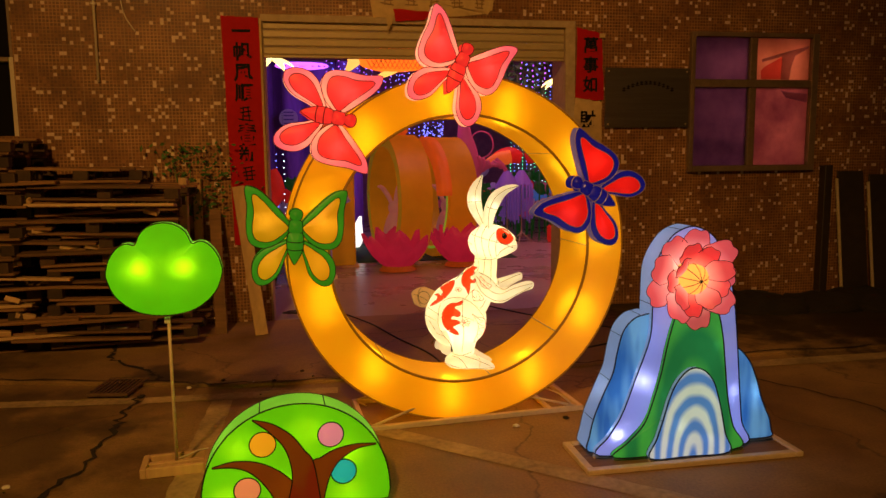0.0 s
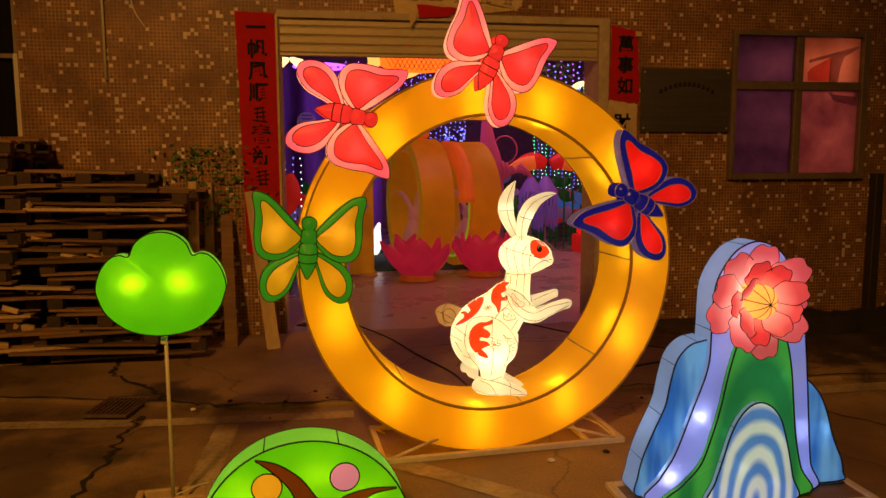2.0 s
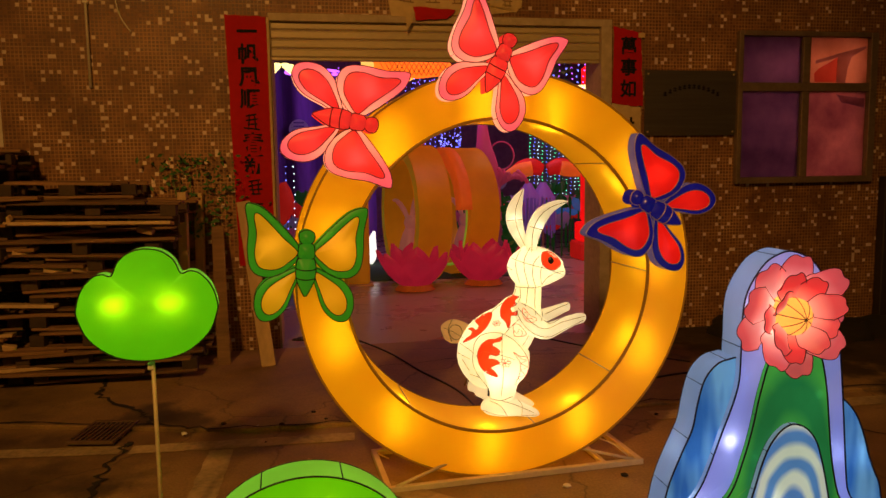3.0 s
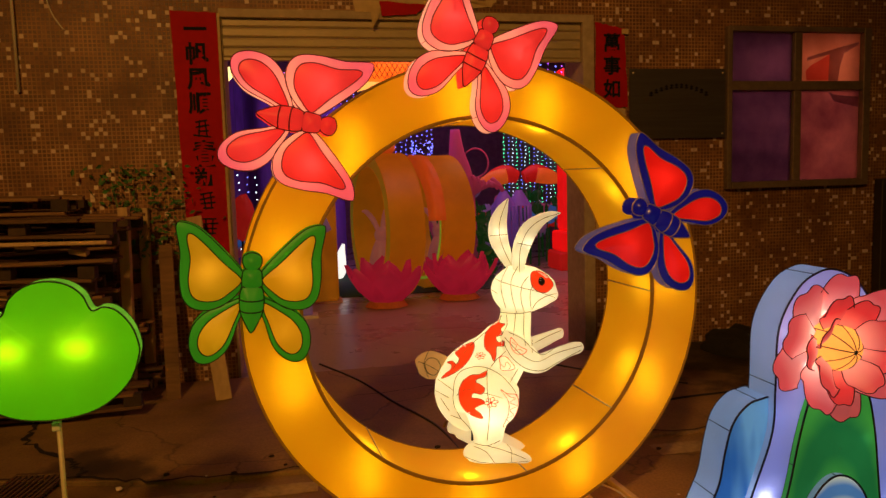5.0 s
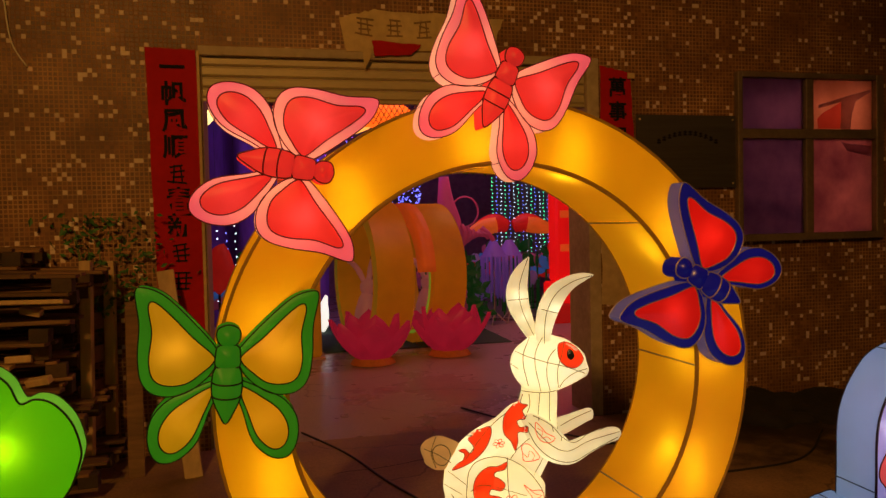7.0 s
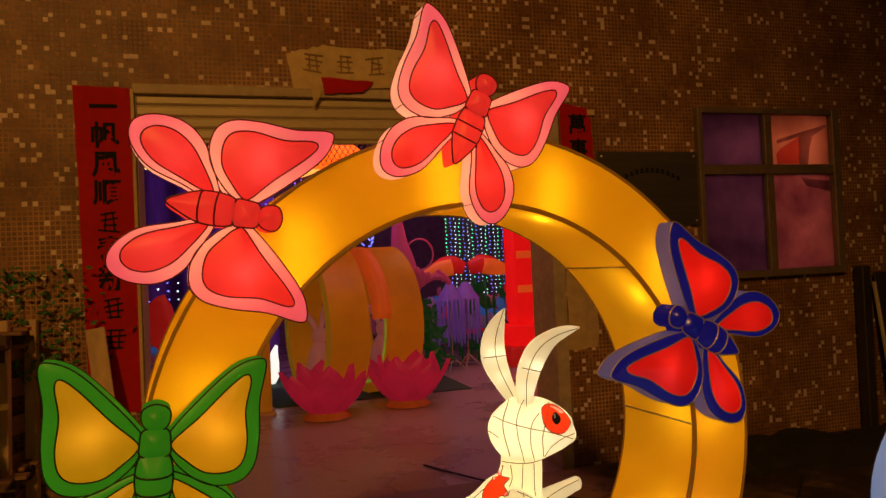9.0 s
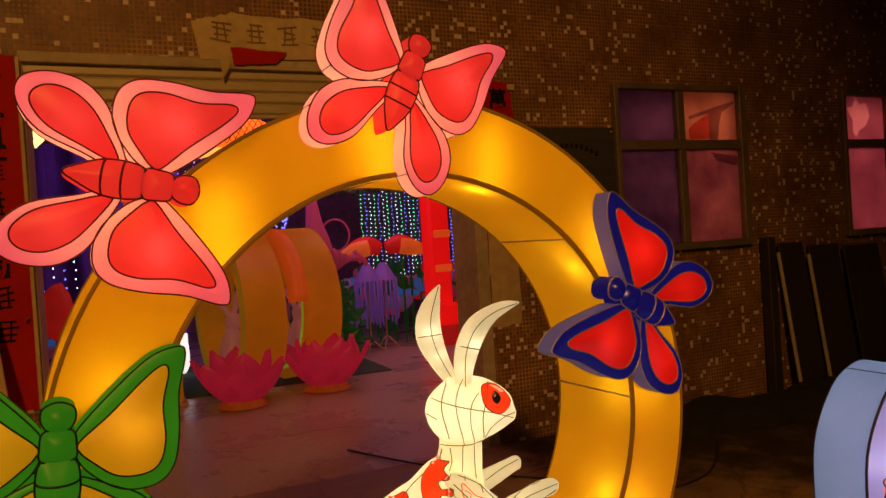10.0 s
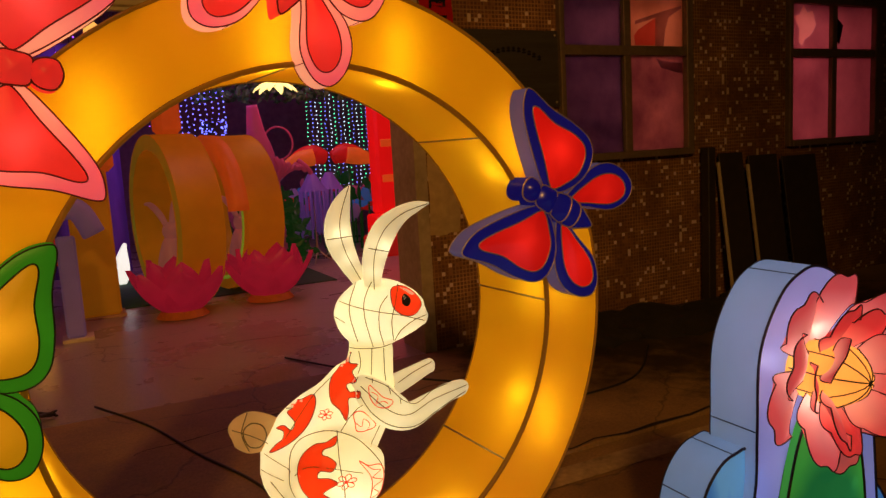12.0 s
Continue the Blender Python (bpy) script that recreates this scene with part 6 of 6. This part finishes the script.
# violet drape with a round seal
drape = thing("violet_drape", pose(0, 13.9, 0), "dark violet cloth drape hanging at the back of the hall", "drape")
bm = bmesh.new()
rows = []
for i in range(74):
    x = -2.2 + i * 0.045
    rows.append([bm.verts.new((x, 0.06 * math.sin(i * 0.55) + 0.03 * math.sin(i * 0.21 + zz), zz)) for zz in (0.006, 1.2, 2.2, 3.3)])
for a, b in zip(rows, rows[1:]):
    for j in range(3):
        bm.faces.new((a[j], b[j], b[j + 1], a[j + 1])).smooth = True
part("cloth", bm, M["drape"], drape)
c = [Vector((-0.24 + 0.17 * math.cos(a), 2.27 + 0.17 * math.sin(a))) for a in [2 * math.pi * i / 24 for i in range(24)]]
part("seal", face_of(bmesh.new(), c, -0.10, 0.002, 2), M["hall_lilac"], drape, "pale round seal")
bm = bmesh.new()
for zz in (2.18, 2.25, 2.32, 2.38):
    box(bm, (-0.33, -0.108, zz - 0.012), (-0.15, -0.104, zz + 0.012))
part("seal_mark", bm, M["drape"], drape)

# hanging fish, disc lamp, flower lamp
fishy = thing("fish_lantern", pose(1.25, 10.0, 2.80), "hanging orange fish lantern with netted scales", "lantern")
bm = bmesh.new()
tube(bm, smooth_loop([(-0.45, 0, 0.02), (-0.35, 0, 0.03), (-0.1, 0, 0.05), (0.2, 0, 0.06), (0.45, 0, 0.02), (0.52, 0, 0.0)], 5, False), [q.x for q in smooth_loop([Vector((r, 0)) for r in (0.05, 0.11, 0.17, 0.17, 0.10, 0.03)], 5, False)], False, 16)
part("body", bm, M["fish"], fishy)
for k in range(-5, 9):
    for s in (-1, 1):
        x = k * 0.06
        part("scale_wire", tube(bmesh.new(), [(x, -0.172, -0.10), (x + s * 0.06, -0.185, 0.0), (x + s * 0.12, -0.172, 0.10), (x + s * 0.16, -0.14, 0.17)], 0.004, sides=4), M["wire"], fishy)
for pts in ([(-0.42, 0.02), (-0.62, 0.16), (-0.60, 0.02), (-0.64, -0.14)], [(-0.1, -0.10), (-0.28, -0.22), (-0.15, -0.20), (0.05, -0.12)]):
    o = smooth_loop([Vector(p) for p in pts], 4)
    part("fin", side_of(face_of(bmesh.new(), o, -0.02, 0.01, 2), o, -0.02, 0.02), M["fish_fin"], fishy)
for x in (-0.2, 0.25):
    part("cord", tube(bmesh.new(), [(x, 0, 0.1), (x, 0, 1.4)], 0.004, sides=4), M["rubber"], fishy)
lampd = thing("disc_lamp", pose(0.05, 10.2, 2.77), "hanging violet disc lamp with a white bulb", "lamp")
for r in (0.12, 0.2, 0.28, 0.34):
    part("hoop", tube(bmesh.new(), [(r * math.cos(a), r * math.sin(a), 0) for a in [2 * math.pi * i / 36 for i in range(36)]], 0.012, True), M["led_violet"], lampd)
bm = bmesh.new()
bmesh.ops.create_uvsphere(bm, u_segments=14, v_segments=9, radius=0.06, matrix=Matrix.Translation((-0.06, 0, -0.07)))
part("globe", bm, M["bulb_white"], lampd, "glowing white bulb")
part("rod", tube(bmesh.new(), [(0, 0, 0), (0, 0, 1.43)], 0.01), M["rubber"], lampd)
for x, y, zz, mat, label in ((-0.30, 9.4, 2.72, "bulb_yellow", "hanging pale yellow petal lamp"), (2.68, 11.0, 2.40, "bulb_yellow", "hanging pale yellow petal lamp"), (3.55, 9.9, 2.56, "bulb_yellow", "hanging pale yellow petal lamp")):
    t = thing("petal_lamp", pose(x, y, zz), label, "lamp", "petal lamps in the hall")
    for i in range(6):
        bm = bmesh.new()
        tube(bm, smooth_loop([(0.02, 0, 0.03), (0.12, 0, 0.02), (0.22, 0, -0.03), (0.27, 0, -0.08)], 4, False), [q.x for q in smooth_loop([Vector((r, 0)) for r in (0.02, 0.055, 0.04, 0.005)], 4, False)], False, 8, (1, 0.35))
        ob = part("petal", bm, M[mat], t)
        ob.matrix_local = pose(0, 0, 0, 0, 0, i * 60)
    part("rod", tube(bmesh.new(), [(0, 0, 0), (0, 0, 4.2 - zz)], 0.008), M["rubber"], t)

# fringed purple lanterns on stands
for x, y in ((3.50, 12.5), (3.82, 12.7)):
    t = thing("fringed_lantern", pose(x, y, 0.006), "purple fringed lantern on a thin white tripod", "lantern", "fringed lanterns in the hall")
    bm = bmesh.new()
    bmesh.ops.create_cone(bm, segments=20, radius1=0.20, radius2=0.05, depth=0.25, matrix=Matrix.Translation((0, 0, 1.17)), cap_ends=True)
    part("cap", bm, M["hall_purple"], t)
    for i in range(18):
        a = i * 2 * math.pi / 18
        part("fringe", tube(bmesh.new(), [(0.19 * math.cos(a), 0.19 * math.sin(a), 1.06), (0.2 * math.cos(a), 0.2 * math.sin(a), 0.42 + 0.06 * math.sin(i * 2.0))], 0.016, sides=5), M["hall_purple"], t)
    part("pole", tube(bmesh.new(), [(0, 0, 0.1), (0, 0, 1.1)], 0.012), M["pvc"], t)
    for i in range(3):
        a = i * 2.09
        part("leg", tube(bmesh.new(), [(0, 0, 0.2), (0.2 * math.cos(a), 0.2 * math.sin(a), 0.0)], 0.009), M["pvc"], t)

# red and gold bow-shaped lantern on stalks
bow = thing("bow_lantern", pose(3.92, 12.9, 0.006), "red and gold bow-shaped lantern raised on poles", "lantern")
for s in (-1, 1):
    part("wing", tube(bmesh.new(), smooth_loop([(s * 0.05, 0, 1.50), (s * 0.25, 0, 1.56), (s * 0.48, 0, 1.50), (s * 0.70, 0, 1.42)], 5, False), [q.x for q in smooth_loop([Vector((r, 0)) for r in (0.10, 0.15, 0.13, 0.02)], 5, False)], False, 12, (0.6, 1)), M["hall_red"], bow)
    part("stripe", tube(bmesh.new(), smooth_loop([(s * 0.26, -0.05, 1.53), (s * 0.5, -0.06, 1.49), (s * 0.80, -0.03, 1.40)], 5, False), [q.x for q in smooth_loop([Vector((r, 0)) for r in (0.13, 0.125, 0.02)], 5, False)], False, 10, (0.5, 1)), M["pillar_gold"], bow)
    part("pole", tube(bmesh.new(), [(s * 0.3, 0, 0), (s * 0.3, 0, 1.5)], 0.015), M["hall_green"], bow)

# flower beds of small lanterns at the back
kinds = (("hall_pink", "rose pink"), ("hall_blue", "dull blue"), ("hall_lilac", "dull lilac"), ("hall_green", "dark green"), ("hall_red", "dull red"))
r = random.Random(9)
for i in range(58):
    x, y = (r.uniform(2.7, 6.2), r.uniform(13.0, 15.6)) if i < 46 else (r.uniform(-0.75, 0.25), r.uniform(10.8, 12.6))
    if 4.2 < x < 4.8 and y < 13.2:
        continue
    mat, word = kinds[i % 5]
    hgt = r.uniform(0.35, 1.15)
    t = thing("flower_lantern", pose(x, y, 0.006, 0, 0, r.uniform(0, 90)), "unlit %s silk flower lantern on a stalk" % word, "lantern", "flower lanterns at the back")
    part("stalk", tube(bmesh.new(), [(0, 0, 0), (0.02, 0, hgt)], 0.016), M["hall_green"], t)
    for j in range(6):
        bm = bmesh.new()
        tube(bm, smooth_loop([(0.02, 0, 0), (0.12, 0, 0.04), (0.22, 0, 0.12), (0.24, 0, 0.2)], 3, False), [q.x for q in smooth_loop([Vector((v, 0)) for v in (0.03, 0.10, 0.09, 0.01)], 3, False)], False, 7, (0.3, 1))
        ob = part("petal", bm, M[mat], t)
        ob.matrix_local = pose(0.02, 0, hgt, 0, 0, j * 60)
for x, y, hgt in ((2.95, 12.3, 1.15), (3.0, 11.9, 0.9), (3.15, 12.6, 1.05)):
    t = thing("leafy_shrub", pose(x, y, 0.006), "dark green artificial shrub beside the ring lantern", "shrub", "shrubs in the hall")
    part("stem", tube(bmesh.new(), [(0, 0, 0), (0, 0, hgt * 0.7)], 0.02), M["hall_green"], t)
    bm = bmesh.new()
    for i in range(60):
        mm = Matrix.Translation((r.gauss(0, 0.10), r.gauss(0, 0.10), r.uniform(0.1, hgt))) @ Euler((r.uniform(0, 6), r.uniform(0, 6), 0)).to_matrix().to_4x4()
        vs = [bm.verts.new(mm @ Vector(p)) for p in ((0, -0.1, 0), (0.05, 0, 0.02), (0, 0.1, 0), (-0.05, 0, 0.02))]
        bm.faces.new(vs)
    tagged(part("foliage", bm, M["hall_green"], t), kind="stuff")

# pink fairy shape with a hoop behind the rings
fairy = thing("pink_spire_lantern", pose(2.66, 12.1, 0.006), "unlit pink spire lantern with a thin hoop", "lantern")
part("spire", tube(bmesh.new(), smooth_loop([(0, 0, 0), (0, 0, 0.8), (0.04, 0, 1.5), (0, 0, 1.9), (-0.02, 0, 2.25)], 5, False), [q.x for q in smooth_loop([Vector((v, 0)) for v in (0.3, 0.28, 0.20, 0.12, 0.07)], 5, False)], False, 14), M["hall_pink"], fairy)
part("hoop", tube(bmesh.new(), [(0.29 + 0.2 * math.cos(a), 0, 1.74 + 0.22 * math.sin(a)) for a in [2 * math.pi * i / 30 for i in range(30)]], 0.014, True), M["hall_pink"], fairy)
for i in range(7):
    part("curl", tube(bmesh.new(), smooth_loop([(0.15 + 0.06 * i, -0.1, 1.2 + 0.05 * i), (0.25 + 0.06 * i, -0.14, 1.4), (0.2 + 0.08 * i, -0.12, 1.55 - 0.04 * i)], 5, False), 0.035, sides=8), M["hall_pink"], fairy)

# red globes and pale lantern left of the rings
for x, y, zz, s, mat, label in ((-0.36, 9.5, 1.16, 0.26, "hall_red", "dull red teardrop lantern"), (0.05, 10.6, 0.8, 0.24, "hall_red", "dull red teardrop lantern"), (-0.2, 10.2, 0.45, 0.3, "hall_pink", "dull rose teardrop lantern")):
    t = thing("teardrop_lantern", pose(x, y, 0.006), label + " on a stand", "lantern", "teardrop lanterns in the hall")
    part("body", tube(bmesh.new(), smooth_loop([(0, 0, zz - s), (0, 0, zz - s * 0.6), (0, 0, zz), (0.03, 0, zz + s * 0.7), (0.06, 0, zz + s)], 5, False), [q.x for q in smooth_loop([Vector((v * s, 0)) for v in (0.05, 0.4, 0.6, 0.35, 0.02)], 5, False)], False, 14), M[mat], t)
    part("stand", tube(bmesh.new(), [(0, 0, 0), (0, 0, zz - s * 0.8)], 0.015), M["rubber"], t)
white = thing("white_lantern", pose(0.86, 12.6, 0.006), "small bright white lantern on the floor", "lantern")
bm = bmesh.new()
tube(bm, smooth_loop([(0, 0, 0.02), (0, 0, 0.12), (0.02, 0, 0.3), (0.05, 0, 0.45), (0.08, 0, 0.55)], 5, False), [q.x for q in smooth_loop([Vector((v, 0)) for v in (0.05, 0.10, 0.09, 0.05, 0.02)], 5, False)], False, 12)
part("globe", bm, M["bulb_white"], white)
# dark canopy of leaves under the ceiling
bm = bmesh.new()
for i in range(900):
    mm = Matrix.Translation((r.uniform(2.2, 4.6), r.uniform(13.2, 14.3), r.uniform(2.45, 3.3))) @ Euler((r.uniform(0, 6), r.uniform(0, 6), 0)).to_matrix().to_4x4()
    vs = [bm.verts.new(mm @ Vector(p)) for p in ((0, -0.07, 0), (0.035, 0, 0.01), (0, 0.07, 0), (-0.035, 0, 0.01))]
    bm.faces.new(vs)
tagged(link("hanging_foliage", bm, M["leaf"]), "dark artificial leaves hanging from the hall ceiling", "foliage", kind="stuff")
